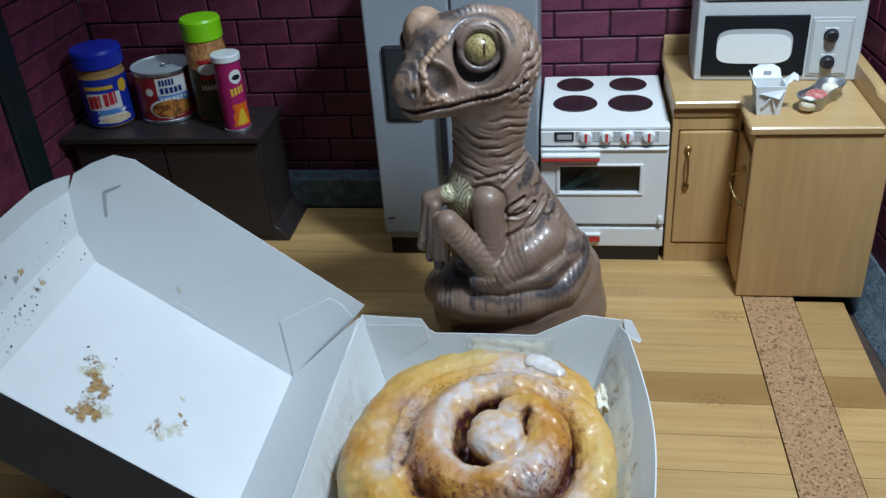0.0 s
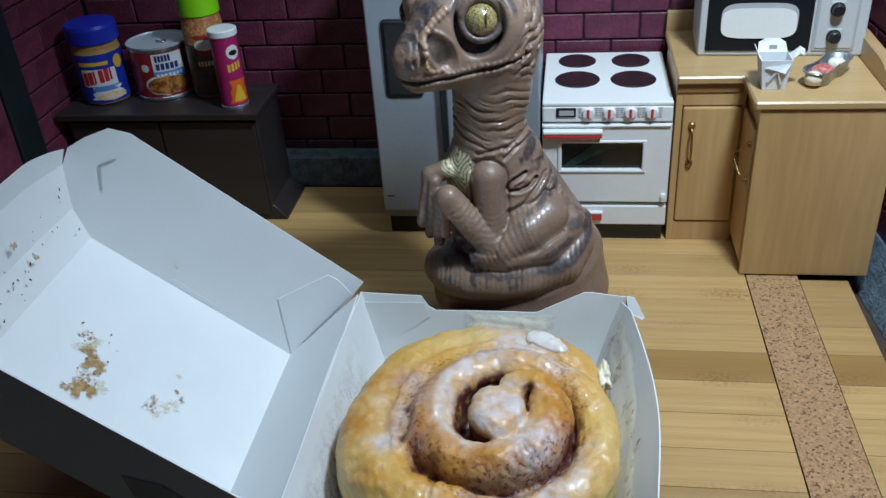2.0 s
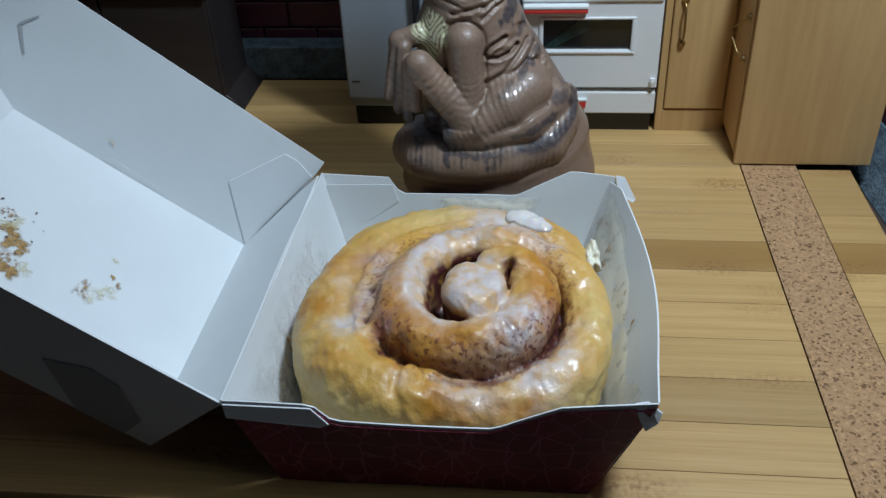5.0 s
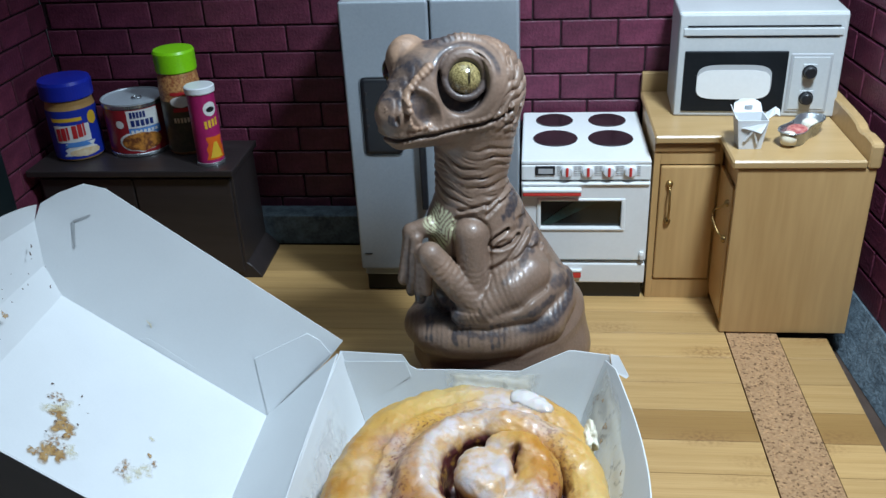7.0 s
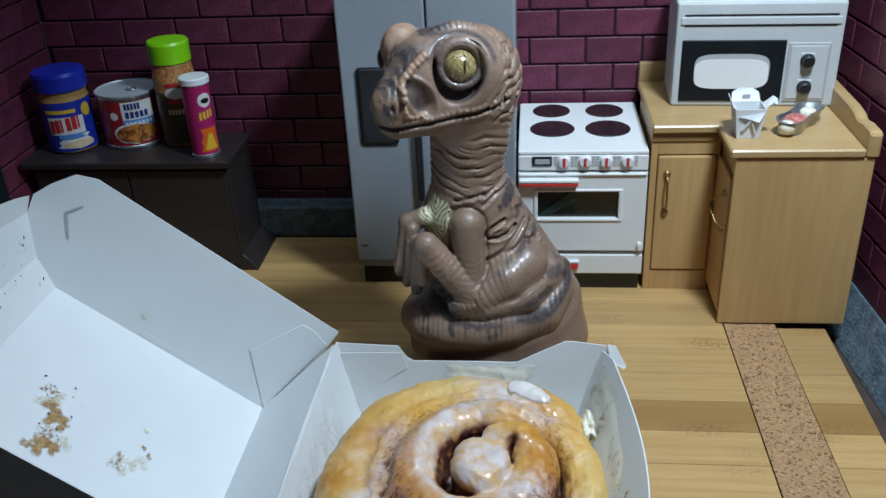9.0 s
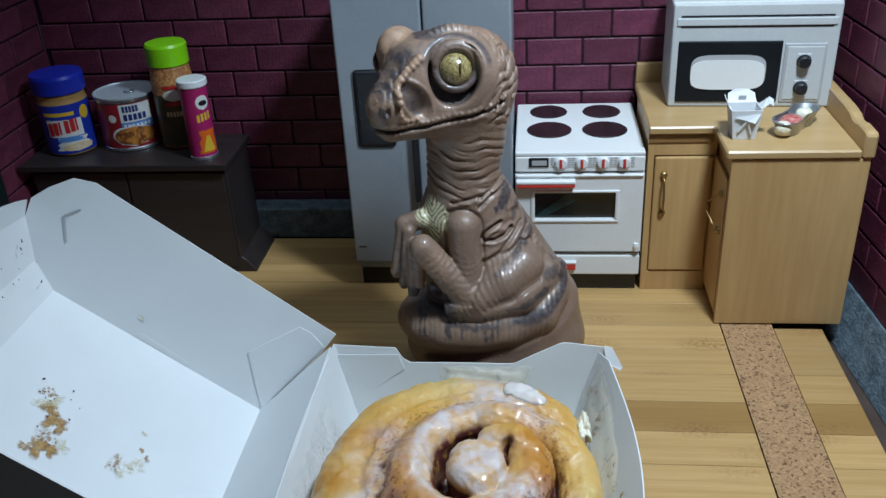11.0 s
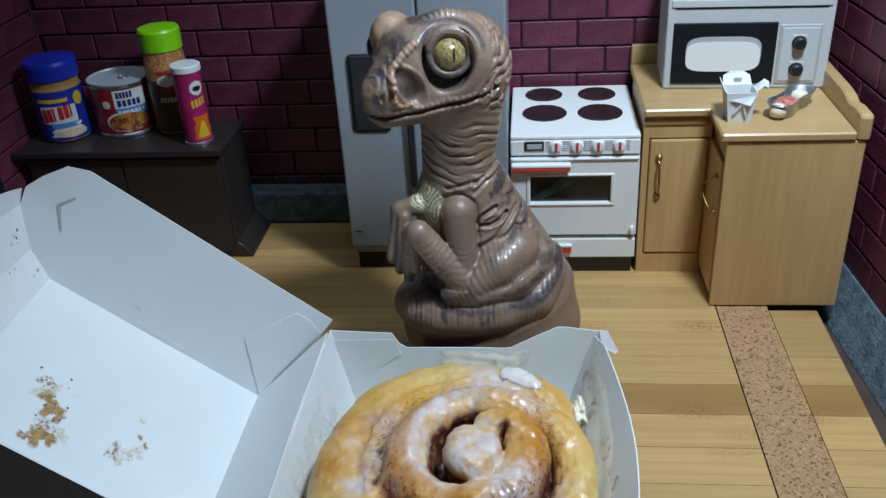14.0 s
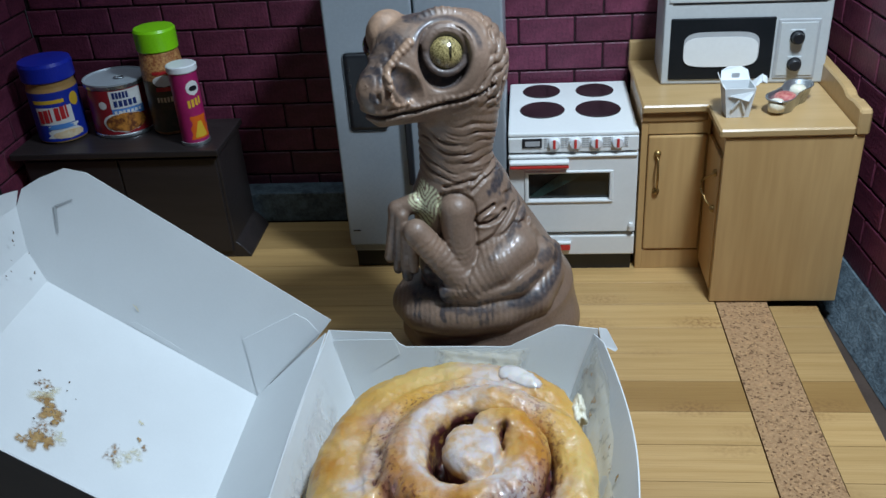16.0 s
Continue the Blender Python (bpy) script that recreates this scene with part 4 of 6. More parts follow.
def stain(name, a, b_, cover, rough=0.25, most=1.0, grain=420):
    """A smear that lets the card show through."""
    m = mat(name, a, b_, rough, scale=500, fine=1600, bump=0.00002, spread=0.12)
    n, ln = m.node_tree.nodes, m.node_tree.links
    tc, tex, rg = n.new("ShaderNodeTexCoord"), n.new("ShaderNodeTexNoise"), n.new("ShaderNodeMapRange")
    tex.inputs["Scale"].default_value, tex.inputs["Detail"].default_value = grain, 5
    ln.new(tc.outputs["Object"], tex.inputs[0])
    rg.inputs["From Min"].default_value, rg.inputs["From Max"].default_value = 0.55 - cover * 0.3, 0.78 - cover * 0.3
    rg.inputs["To Max"].default_value = most
    ln.new(tex.outputs[0], rg.inputs[0])
    # thins out towards its rim
    a, fade, mul = n.new("ShaderNodeAttribute"), n.new("ShaderNodeMapRange"), n.new("ShaderNodeMath")
    a.attribute_name = "depth"
    fade.inputs["From Max"].default_value = 0.45
    ln.new(a.outputs["Fac"], fade.inputs[0])
    mul.operation, mul.use_clamp = "MULTIPLY", True
    ln.new(rg.outputs[0], mul.inputs[0])
    ln.new(fade.outputs[0], mul.inputs[1])
    ln.new(mul.outputs[0], n["Principled BSDF"].inputs["Alpha"])
    return m


STAIN = stain("syrup_stain", (0.48, 0.31, 0.13), (0.28, 0.15, 0.055), 0.95, 0.25, 0.95, 700)
STAIN_THIN = stain("thin_syrup_stain", (0.40, 0.24, 0.10), (0.25, 0.13, 0.06), 0.45, 0.25, 0.9, 900)
STAIN_PALE = stain("pale_stain", (0.64, 0.54, 0.30), (0.66, 0.61, 0.44), 0.7, 0.25, 0.5, 600)
SMEAR = stain("icing_smear", (0.86, 0.84, 0.78), (0.83, 0.79, 0.67), 1.15, 0.22, 0.9, 200)
SMEAR_PALE = stain("thin_icing_smear", (0.78, 0.77, 0.77), (0.72, 0.69, 0.70), 0.7, 0.30, 0.6, 110)
CRUMB = mat("crumb", (0.10, 0.05, 0.02), (0.05, 0.02, 0.01), 0.6)


def cake_box():
    t = thing("cake_box", (0.005, 0.268, 0), "open white card pastry box with dark red printed outside", "box")
    rim = [(-0.0505, 0.2075), (0.0588, 0.2075), (0.0618, 0.3300), (-0.0505, 0.3300)]
    foot = [(-0.0410, 0.2130), (0.0465, 0.2130), (0.0465, 0.3230), (-0.0410, 0.3230)]
    part("base", box(-0.0408, 0.0463, 0.2132, 0.3228, 0.0003, 0.0009), CARD, t)
    T = 0.0005

    def side(i, j, profile, n, swell, end=None):
        """A side from foot to rim: profile gives (share along, height) of its upper edge."""
        f0, f1, r0, r1 = Vector((*foot[i], 0.0005)), Vector((*foot[j], 0.0005)), Vector((*rim[i], 0.035)), Vector((*(end or rim[j]), 0.035))
        m = 40
        first = None
        for name, mtl, off in (("side", CARD, 0.0), ("print", CARD_RED, T)):
            bm = bmesh.new()
            cols = []
            for k in range(m + 1):
                u = k / m
                h = np.interp(u, [p[0] for p in profile], [p[1] for p in profile]) / 0.035
                if off:
                    h *= 0.955
                lo, hi = f0.lerp(f1, u), r0.lerp(r1, u)
                col = []
                for s in (0, 0.2, 0.4, 0.6, 0.8, 1.0):
                    p = lo.lerp(hi, s * h)
                    p += Vector((n[0], n[1], 0)) * (swell * math.sin(math.pi * u) * s ** 1.5 + 0.00025 * math.sin(9 * u + 4 * s) + off)
                    col.append(bm.verts.new(p))
                cols.append(col)
            for p, q in zip(cols, cols[1:]):
                for k in range(5):
                    bm.faces.new((p[k], q[k], q[k + 1], p[k + 1]))
            got = bmesh.ops.extrude_face_region(bm, geom=list(bm.faces))
            bmesh.ops.translate(bm, verts=[v for v in got["geom"] if isinstance(v, bmesh.types.BMVert)], vec=Vector((n[0], n[1], 0)) * (T * 0.9))
            bmesh.ops.recalc_face_normals(bm, faces=bm.faces)
            first = part(name, bm, mtl, first or t, "" if first is None else "dark red print with thin pale lines")
        return first

    side(0, 1, [(0, 0.036), (0.22, 0.036), (0.255, 0.0297), (0.66, 0.0290), (0.80, 0.039), (1, 0.0425)], (0, -1), 0.0004)
    side(1, 2, [(0, 0.0425), (0.12, 0.041), (0.5, 0.0385), (0.9, 0.0370), (1, 0.0330)], (1, 0), 0.0058, (0.0572, 0.3280))
    side(2, 3, [(0, 0.030), (0.02, 0.034), (0.17, 0.0358), (0.33, 0.0258), (0.745, 0.0262), (0.765, 0.0325), (1, 0.0335)], (0, 1), 0.0004)
    side(3, 0, [(0, 0.034), (1, 0.036)], (-1, 0), 0.0006)
    # folded tabs and torn corners
    part("flap", plate([(-0.0487, 0.3282, 0.0300), (-0.0235, 0.3288, 0.0300), (-0.0215, 0.3278, 0.0235), (-0.0440, 0.3250, 0.0080)], (0, -1, 0.2), 0.0004), CARD, t)
    part("flap", plate([(0.0590, 0.3300, 0.0345), (0.0622, 0.3305, 0.0335), (0.0665, 0.3280, 0.0255), (0.0655, 0.3270, 0.0250), (0.0600, 0.3270, 0.0285)], (-0.3, -1, 0.3), 0.0005), CARD, t, "bent white corner tab")
    part("flap", plate([(0.0560, 0.2068, 0.0415), (0.0590, 0.2068, 0.0422), (0.0630, 0.2085, 0.0370), (0.0622, 0.2075, 0.0345), (0.0590, 0.2062, 0.0330), (0.0572, 0.2062, 0.0370)], (-0.2, -1, 0.0), 0.0007), CARD, t, "torn white corner")
    part("flap", plate([(-0.0503, 0.2062, 0.0358), (-0.0268, 0.2062, 0.0356), (-0.0225, 0.2062, 0.0300), (-0.0250, 0.2060, 0.0290), (-0.0500, 0.2060, 0.0312)], (0, -1, -0.1), 0.0004), CARD, t, "folded white front tab")
    # syrup and icing on the lining
    def smear(i, j, n, swell, end, u0, u1, s0, s1, mtl, label, seed):
        """Icing wiped over the inner face of a side, thin towards its own edges."""
        f0, f1, r0, r1 = Vector((*foot[i], 0.0005)), Vector((*foot[j], 0.0005)), Vector((*rim[i], 0.035)), Vector((*end, 0.035))
        bm = bmesh.new()
        deep = bm.verts.layers.float.new("depth")
        grid_ = []
        for k in range(49):
            col = []
            for l in range(17):
                a, c = k / 48, l / 16
                u, sh = u0 + (u1 - u0) * a, s0 + (s1 - s0) * c
                lump = 0.5 + 0.5 * math.sin(11 * a + 7 * c + seed) * math.sin(17 * a - 9 * c + 2 * seed)
                p = f0.lerp(f1, u).lerp(r0.lerp(r1, u), sh)
                p += Vector((n[0], n[1], 0)) * (swell * math.sin(math.pi * u) * sh ** 1.5 + 0.00025 * math.sin(9 * u + 4 * sh) - 0.0003 - 0.0006 * lump * math.sin(math.pi * a) * math.sin(math.pi * c))
                v = bm.verts.new(p)
                edge = min(a, 1 - a) * 3.2, min(c, 1 - c) * 2.4
                v[deep] = max(0.0, min(1.0, min(edge) * (0.45 + 0.8 * lump) - (0.0 if 0 < k < 48 and 0 < l < 16 else 1.0)))
                col.append(v)
            grid_.append(col)
        for p, q in zip(grid_, grid_[1:]):
            for l in range(16):
                bm.faces.new((p[l], q[l], q[l + 1], p[l + 1]))
        part("icing_smear", bm, mtl, t, label, smooth=True)

    smear(1, 2, (1, 0), 0.0058, (0.0572, 0.3280), 0.06, 0.98, 0.30, 0.98, SMEAR, "creamy icing wiped along the card", 1.0)
    smear(2, 3, (0, 1), 0.0004, rim[3], 0.24, 0.62, 0.40, 0.74, SMEAR, "creamy icing wiped along the card", 2.2)
    smear(3, 0, (-1, 0), 0.0006, rim[0], 0.18, 0.95, 0.10, 0.85, SMEAR_PALE, "thin icing wiped along the card", 0.4)
    sx = Vector((0.42, 0.02, 0.91)).normalized()
    sn = Vector((-0.91, 0, 0.42)).normalized()
    for k, (u, h, r, mtl) in enumerate(((0.75, 0.024, 0.0022, STAIN), (0.72, 0.020, 0.0016, STAIN), (0.62, 0.027, 0.0012, STAIN_THIN), (0.50, 0.028, 0.0009, STAIN), (0.86, 0.026, 0.0012, STAIN), (0.42, 0.027, 0.0018, STAIN_THIN), (0.36, 0.030, 0.0013, STAIN), (0.30, 0.026, 0.0012, STAIN_PALE), (0.92, 0.022, 0.0030, STAIN_THIN))):
        lo, hi = Vector((0.0465, 0.2130 + 0.11 * u, 0.0005)), Vector((0.0588 - 0.0016 * u, 0.2075 + 0.1205 * u, 0.035))
        p = lo.lerp(hi, h / 0.035) + Vector((0.0058 * math.sin(math.pi * u) * (h / 0.039) ** 1.5, 0, 0))
        part("stain", blot(p, Vector((0, 1, 0)), sx, sn, r, 40 + k, 0.0009 + 0.00003 * (8 - k)), mtl, t)
    for k, (u, h, r, tall, mtl) in enumerate(((0.66, 0.020, 0.0007, 3.0, STAIN), (0.665, 0.0165, 0.0010, 1.8, STAIN), (0.40, 0.020, 0.0009, 1.2, STAIN))):
        lo, hi = Vector((-0.0410, 0.3230 - 0.11 * u, 0.0005)), Vector((-0.0505, 0.3300 - 0.1225 * u, 0.035))
        part("stain", blot(lo.lerp(hi, h / 0.035), Vector((0, 1, 0)), Vector((-0.26, 0, 0.96)) * tall, Vector((0.96, 0, 0.26)), r, 60 + k, 0.0009 + 0.00003 * k), mtl, t)

    # the lid, thrown open to the side
    d, n = Vector((-0.795, 0, 0.606)), Vector((0.606, 0, 0.795))
    H = Vector((-0.0512, 0, 0.0345))
    deep, long, base_far, side = 0.0425, 0.113, 0.1036, 0.011

    def at(u, y, w):
        return H + d * u + n * (w - deep) + Vector((0, y, 0))

    Y = Vector((0, 1, 0))
    y0, y1 = 0.2080, 0.3330
    lid = part("lid", plate([at(0.008, y0 + side, 0), at(base_far, y0 + side, 0), at(base_far, y1 - side, 0), at(0.008, y1 - side, 0)], -n, 0.0006), CARD, t)

    def back(u, w):
        """A point on the inner face of the lid's back side."""
        return at(u, y1 - side * (1 - w / deep), w)

    def near(u, w):
        """A point on the lid's front side."""
        return at(u, y0 + side * (1 - w / deep), w)

    outline = [(0.0065, 0), (base_far, 0), (0.1155, 0.007), (0.1270, 0.0205), (0.1285, 0.0280), (0.1250, 0.0350), (0.1190, 0.0432), (0.1110, 0.0462), (0.0000, 0.0446), (0.0005, 0.0345)]
    quads = [
        [near(u, w) for u, w in outline[:4] + [(0.1300, 0.030), (0.1200, deep), (0.0, deep)]],
        [back(u, w) for u, w in outline],
        [at(0.008, y1 - side, 0), at(0.008, y0 + side, 0), at(0, y0, deep), at(0, y1 - 0.006, deep)],
    ]
    mid = H + d * long / 2 + Vector((0, 0.27, 0))
    for q in quads:
        nn = (q[1] - q[0]).cross(q[-1] - q[0]).normalized()
        if nn.dot((q[0] + q[2]) / 2 - mid) < 0:
            nn = -nn
        part("lid_side", plate(q, nn, 0.0006), CARD, lid)
    # the far side is bent, with a bowed upper edge
    bm = bmesh.new()
    rows = []
    curve = ((base_far, 0.0), (0.1095, 0.0035), (0.1155, 0.0070), (0.1213, 0.0138), (0.1270, 0.0205), (0.1295, 0.0290))
    for i, (u, w) in enumerate(curve):
        row = []
        for k in range(25):
            v, bow = k / 24, (i / 5) ** 2 * min(1.0, math.sin(math.pi * k / 24) * 1.5)
            row.append(bm.verts.new(near(u, w).lerp(back(u, w), v) + (d * 0.0030 + n * 0.0040) * bow - n * (0.0028 * (i == 5) * (1 - math.sin(math.pi * v)) ** 3)))
        rows.append(row)
    for p, q in zip(rows, rows[1:]):
        for k in range(24):
            bm.faces.new((p[k], p[k + 1], q[k + 1], q[k]))
    got = bmesh.ops.extrude_face_region(bm, geom=list(bm.faces))
    bmesh.ops.translate(bm, verts=[v for v in got["geom"] if isinstance(v, bmesh.types.BMVert)], vec=(d * 0.8 - n * 0.6) * 0.0006)
    bmesh.ops.recalc_face_normals(bm, faces=bm.faces)
    part("lid_side", bm, CARD, lid)
    inner = (back(0.05, 0.0) - back(0.05, 0.03)).cross(d).normalized()
    if inner.y > 0:
        inner = -inner
    # tucked tabs and cuts on the inside of the back
    part("flap", plate([back(0.0078, 0.0008), back(0.0259, 0.0190), back(0.0140, 0.0395), back(0.0085, 0.0398), back(0.0010, 0.0375)], inner, 0.0005), CARD, lid)
    part("slit", plate([p + inner * 0.00005 for p in (back(0.1088, 0.0200), back(0.1096, 0.0200), back(0.1152, 0.0282), back(0.1144, 0.0290))], inner, 0.0004), GREY, lid, "thin cut in the card")
    part("slit", plate([p + inner * 0.00005 for p in (back(0.1144, 0.0282), back(0.1150, 0.0290), back(0.1108, 0.0345), back(0.1104, 0.0342))], inner, 0.0004), GREY, lid, "thin cut in the card")
    part("fold", plate([back(0.0690, 0.0006), back(0.0440, 0.0006), back(0.0440, 0.0022), back(0.0660, 0.0030)], inner, 0.00015), CARD, lid)
    # stains on the lid's floor and far side
    for k, (u, y, r, mtl) in enumerate(((0.0805, 0.2745, 0.0030, STAIN_THIN), (0.0780, 0.2700, 0.0046, STAIN_PALE), (0.0765, 0.2680, 0.0034, STAIN), (0.0735, 0.2640, 0.0036, STAIN), (0.0700, 0.2625, 0.0026, STAIN), (0.0720, 0.2560, 0.0040, STAIN_THIN), (0.0725, 0.2510, 0.0036, STAIN), (0.0690, 0.2525, 0.0032, STAIN), (0.0760, 0.2490, 0.0022, STAIN), (0.0660, 0.2560, 0.0028, STAIN_PALE),
                                        (0.0442, 0.2790, 0.0013, STAIN_PALE), (0.0420, 0.2715, 0.0010, STAIN), (0.0416, 0.2640, 0.0036, STAIN_PALE), (0.0390, 0.2690, 0.0014, STAIN_THIN), (0.0440, 0.2585, 0.0030, STAIN_PALE), (0.0480, 0.2600, 0.0034, STAIN_THIN))):
        part("stain", blot(at(u, y, 0.0), d, Y, n, r, 80 + k, 0.00015 + 0.00002 * k), mtl, lid)
    rng = random.Random(12)
    for k in range(14):
        u, y = rng.gauss(0.075, 0.004), rng.gauss(0.266, 0.008)
        part("crumb", blot(at(u, y, 0.0), d, Y, n, rng.uniform(0.00018, 0.00045), 200 + k, 0.0003), CRUMB, lid)
    foot, head = at(base_far, 0, 0), at(0.1270, 0, 0.0205)
    upf = (head - foot).normalized()
    far = upf.cross(Y).normalized()
    if far.dot(d) > 0:
        far = -far
    for k in range(26):
        y, w = rng.uniform(0.255, 0.318), rng.uniform(0.004, 0.026)
        part("crumb", blot(foot + upf * w + Y * y, Y, upf, far, rng.choice((0.0002, 0.0003, 0.0005)), 300 + k, 0.0022), CRUMB, lid)
    for k, (y, w, r, mtl) in enumerate(((0.279, 0.022, 0.0018, STAIN), (0.286, 0.013, 0.0016, STAIN))):
        part("stain", blot(foot + upf * w + Y * y, Y, upf, far, r, 400 + k, 0.0022), mtl, lid)
    part("stain", blot(back(0.0688, 0.0085), d, upf, inner, 0.0011, 500, 0.0005), CREAM, lid)
    # a tab's shadow through the card, put on the lid's front as a plate
    no = d.cross(near(0.05, deep) - near(0.05, 0)).normalized()
    if no.y > 0:
        no = -no
    part("tab_shade", plate([near(u, w) + no * 0.0007 for u, w in ((0.0150, 0.0005), (0.0300, 0.0005), (0.0450, 0.0190), (0.0330, 0.0265), (0.0240, 0.0250), (0.0135, 0.0120))], no, 0.0004), TAB_SHADE, lid, "dull grey plate standing for a tab's shadow through the card")


TAB_SHADE = mat("grey_tab_shade", (0.36, 0.37, 0.37), (0.31, 0.32, 0.32), 0.6)
cake_box()


# ---- cinnamon roll ----
FOAM = (0.0490, 0.2860, 0.0290)


def cinnamon_roll():
    cx, cy = 0.0075, 0.2620
    g = grid((-0.047, 0.200, -0.001), (0.062, 0.324, 0.055), 0.0008)
    f = np.full(g[0].shape, 1.0, np.float32)
    # the roll's spine, from the heart outwards: x, y, half width, top
    spine = np.array([
        (0.0190, 0.2650, 0.0075, 0.0452), (0.0262, 0.2635, 0.0075, 0.0455), (0.0302, 0.2545, 0.0078, 0.0445), (0.0250, 0.2385, 0.0080, 0.0435), (0.0110, 0.2318, 0.0078, 0.0432),
        (-0.0035, 0.2372, 0.0080, 0.0430), (-0.0088, 0.2525, 0.0080, 0.0432), (-0.0035, 0.2695, 0.0080, 0.0440), (0.0100, 0.2790, 0.0078, 0.0440), (0.0280, 0.2770, 0.0075, 0.0425),
        (0.0430, 0.2660, 0.0078, 0.0400), (0.0462, 0.2470, 0.0076, 0.0370), (0.0380, 0.2285, 0.0086, 0.0345), (0.0150, 0.2195, 0.0093, 0.0328), (-0.0120, 0.2235, 0.0108, 0.0358),
        (-0.0285, 0.2385, 0.0118, 0.0360), (-0.0310, 0.2600, 0.0118, 0.0372), (-0.0225, 0.2840, 0.0112, 0.0372), (-0.0030, 0.2995, 0.0105, 0.0370), (0.0200, 0.3005, 0.0095, 0.0362), (0.0360, 0.2915, 0.0090, 0.0355), (0.0430, 0.2840, 0.0070, 0.0330)])
    steps = np.linspace(0, len(spine) - 1.001, 230)
    for a in steps:
        k = int(a)
        u = a - k
        p0, p1, p2, p3 = spine[max(k - 1, 0)], spine[k], spine[k + 1], spine[min(k + 2, len(spine) - 1)]
        x, y, w, top = 0.5 * (2 * p1 + (p2 - p0) * u + (2 * p0 - 5 * p1 + 4 * p2 - p3) * u * u + (3 * p1 - p0 - 3 * p2 + p3) * u ** 3)
        top += 0.0006 * math.sin(2.3 * a) + 0.0004 * math.sin(5.1 * a + 2)
        zz = np.clip(g[2], 0.004, top - w)
        taper = w * (1 - 0.10 * np.clip((0.02 - g[2]) / 0.02, 0, 1)) - 0.0003
        f = np.minimum(f, np.sqrt((g[0] - x) ** 2 + (g[1] - y) ** 2 + (g[2] - zz) ** 2) - taper)
    q = np.hypot(g[0] - 0.0128, (g[1] - 0.2515) * 0.80) - 0.0044
    up = g[2] - 0.0400
    f = smin(f, np.hypot(np.maximum(q, 0), np.maximum(up, 0)) + np.minimum(np.maximum(q, up), 0) - 0.0052, 0.0016)
    # the turns have baked together at the back and on one side
    th = np.arctan2(g[1] - 0.2555, g[0] - 0.011)
    rad = np.hypot((g[0] - 0.011) / 0.0285, (g[1] - 0.2555) / 0.0325)
    joined = np.clip((th - 0.75) / 0.5, 0, 1) * np.clip((3.6 - th) / 0.3, 0, 1)
    joined = np.maximum(joined, np.clip((-2.35 - th) / 0.25, 0, 1) * 0.9)
    f = smin(f, np.maximum(np.abs(rad - 0.95) * 0.03 - 0.0075, g[2] - 0.0248 - 0.0117 * joined), 0.0050)
    f = f + 0.0013 * np.exp(-((g[0] + 0.0050 + 0.35 * (g[2] - 0.03)) / 0.0014) ** 2) * (g[1] < 0.232) * np.clip((g[2] - 0.016) / 0.01, 0, 1)
    c = (0.0229, 0.2595, 0.0440)
    f = np.maximum(f, 0.0013 - np.sqrt((g[0] - c[0]) ** 2 + ((g[1] - c[1]) / 2.2) ** 2 + ((g[2] - c[2]) / 4) ** 2))
    for x, y, r in ((-0.0178, 0.2432, 0.0011), (-0.0186, 0.2550, 0.0008), (-0.0120, 0.2300, 0.0010)):
        f = np.maximum(f, r - np.sqrt((g[0] - x) ** 2 + ((g[1] - y) / 1.8) ** 2 + ((g[2] - 0.038) / 5) ** 2))
    f = smin(f, np.maximum(np.hypot(g[0] - 0.006, (g[1] - 0.258) / 1.14) - 0.030, np.abs(g[2] - 0.012) - 0.012), 0.002)
    # kept inside the box
    h = np.clip(g[2], 0, 0.05) / 0.035
    for wall in (0.2148 - 0.0050 * h - g[1], g[1] - (0.3212 + 0.006 * h), -0.0392 - 0.009 * h - g[0], g[0] - (0.0448 + 0.0130 * h)):
        f = -smin(-f, -wall, 0.003)
    f = np.maximum(f, 0.0012 - g[2])
    pts, quads = skinned(g, f)
    pts = pts + 0.0004 * np.stack([waves(pts, 0.014, 5), waves(pts, 0.012, 6), waves(pts, 0.010, 7)], 1) + 0.00028 * np.stack([waves(pts, 0.0060, 8), waves(pts, 0.0045, 9), waves(pts, 0.0045, 10)], 1)
    pts[:, 2] = np.maximum(pts[:, 2], 0.0010)
    at = np.array((cx, cy, 0.001))
    me = mesh_of("dough", pts - at, quads)
    nrm = np.zeros(len(pts) * 3)
    me.vertices.foreach_get("normal", nrm)
    nrm = nrm.reshape(-1, 3)

    def blob(x, y, r):
        return np.exp(-((pts[:, 0] - x) ** 2 + (pts[:, 1] - y) ** 2) / r ** 2)

    rad = np.hypot((pts[:, 0] - 0.011) / 0.0285, (pts[:, 1] - 0.2555) / 0.0325)
    up = np.clip(nrm[:, 2], 0, 1)
    wallish = np.exp(-((rad - 0.97) / 0.16) ** 2) * (pts[:, 2] > 0.020) * (pts[:, 2] < 0.0425)
    ridge = np.exp(-((rad - 0.72) / 0.2) ** 2)
    high = pts[:, 2] > 0.030
    front = np.clip((0.262 - pts[:, 1]) / 0.02, 0, 1)
    bake = 0.05 + 1.6 * ridge * up * (0.4 + 0.6 * front) * np.exp(-((rad - 0.82) / 0.16) ** 2) + 1.6 * wallish * (1 - 0.8 * up) * front + 0.9 * blob(0.0310, 0.2560, 0.0070) + 0.6 * blob(0.0270, 0.2660, 0.0060)
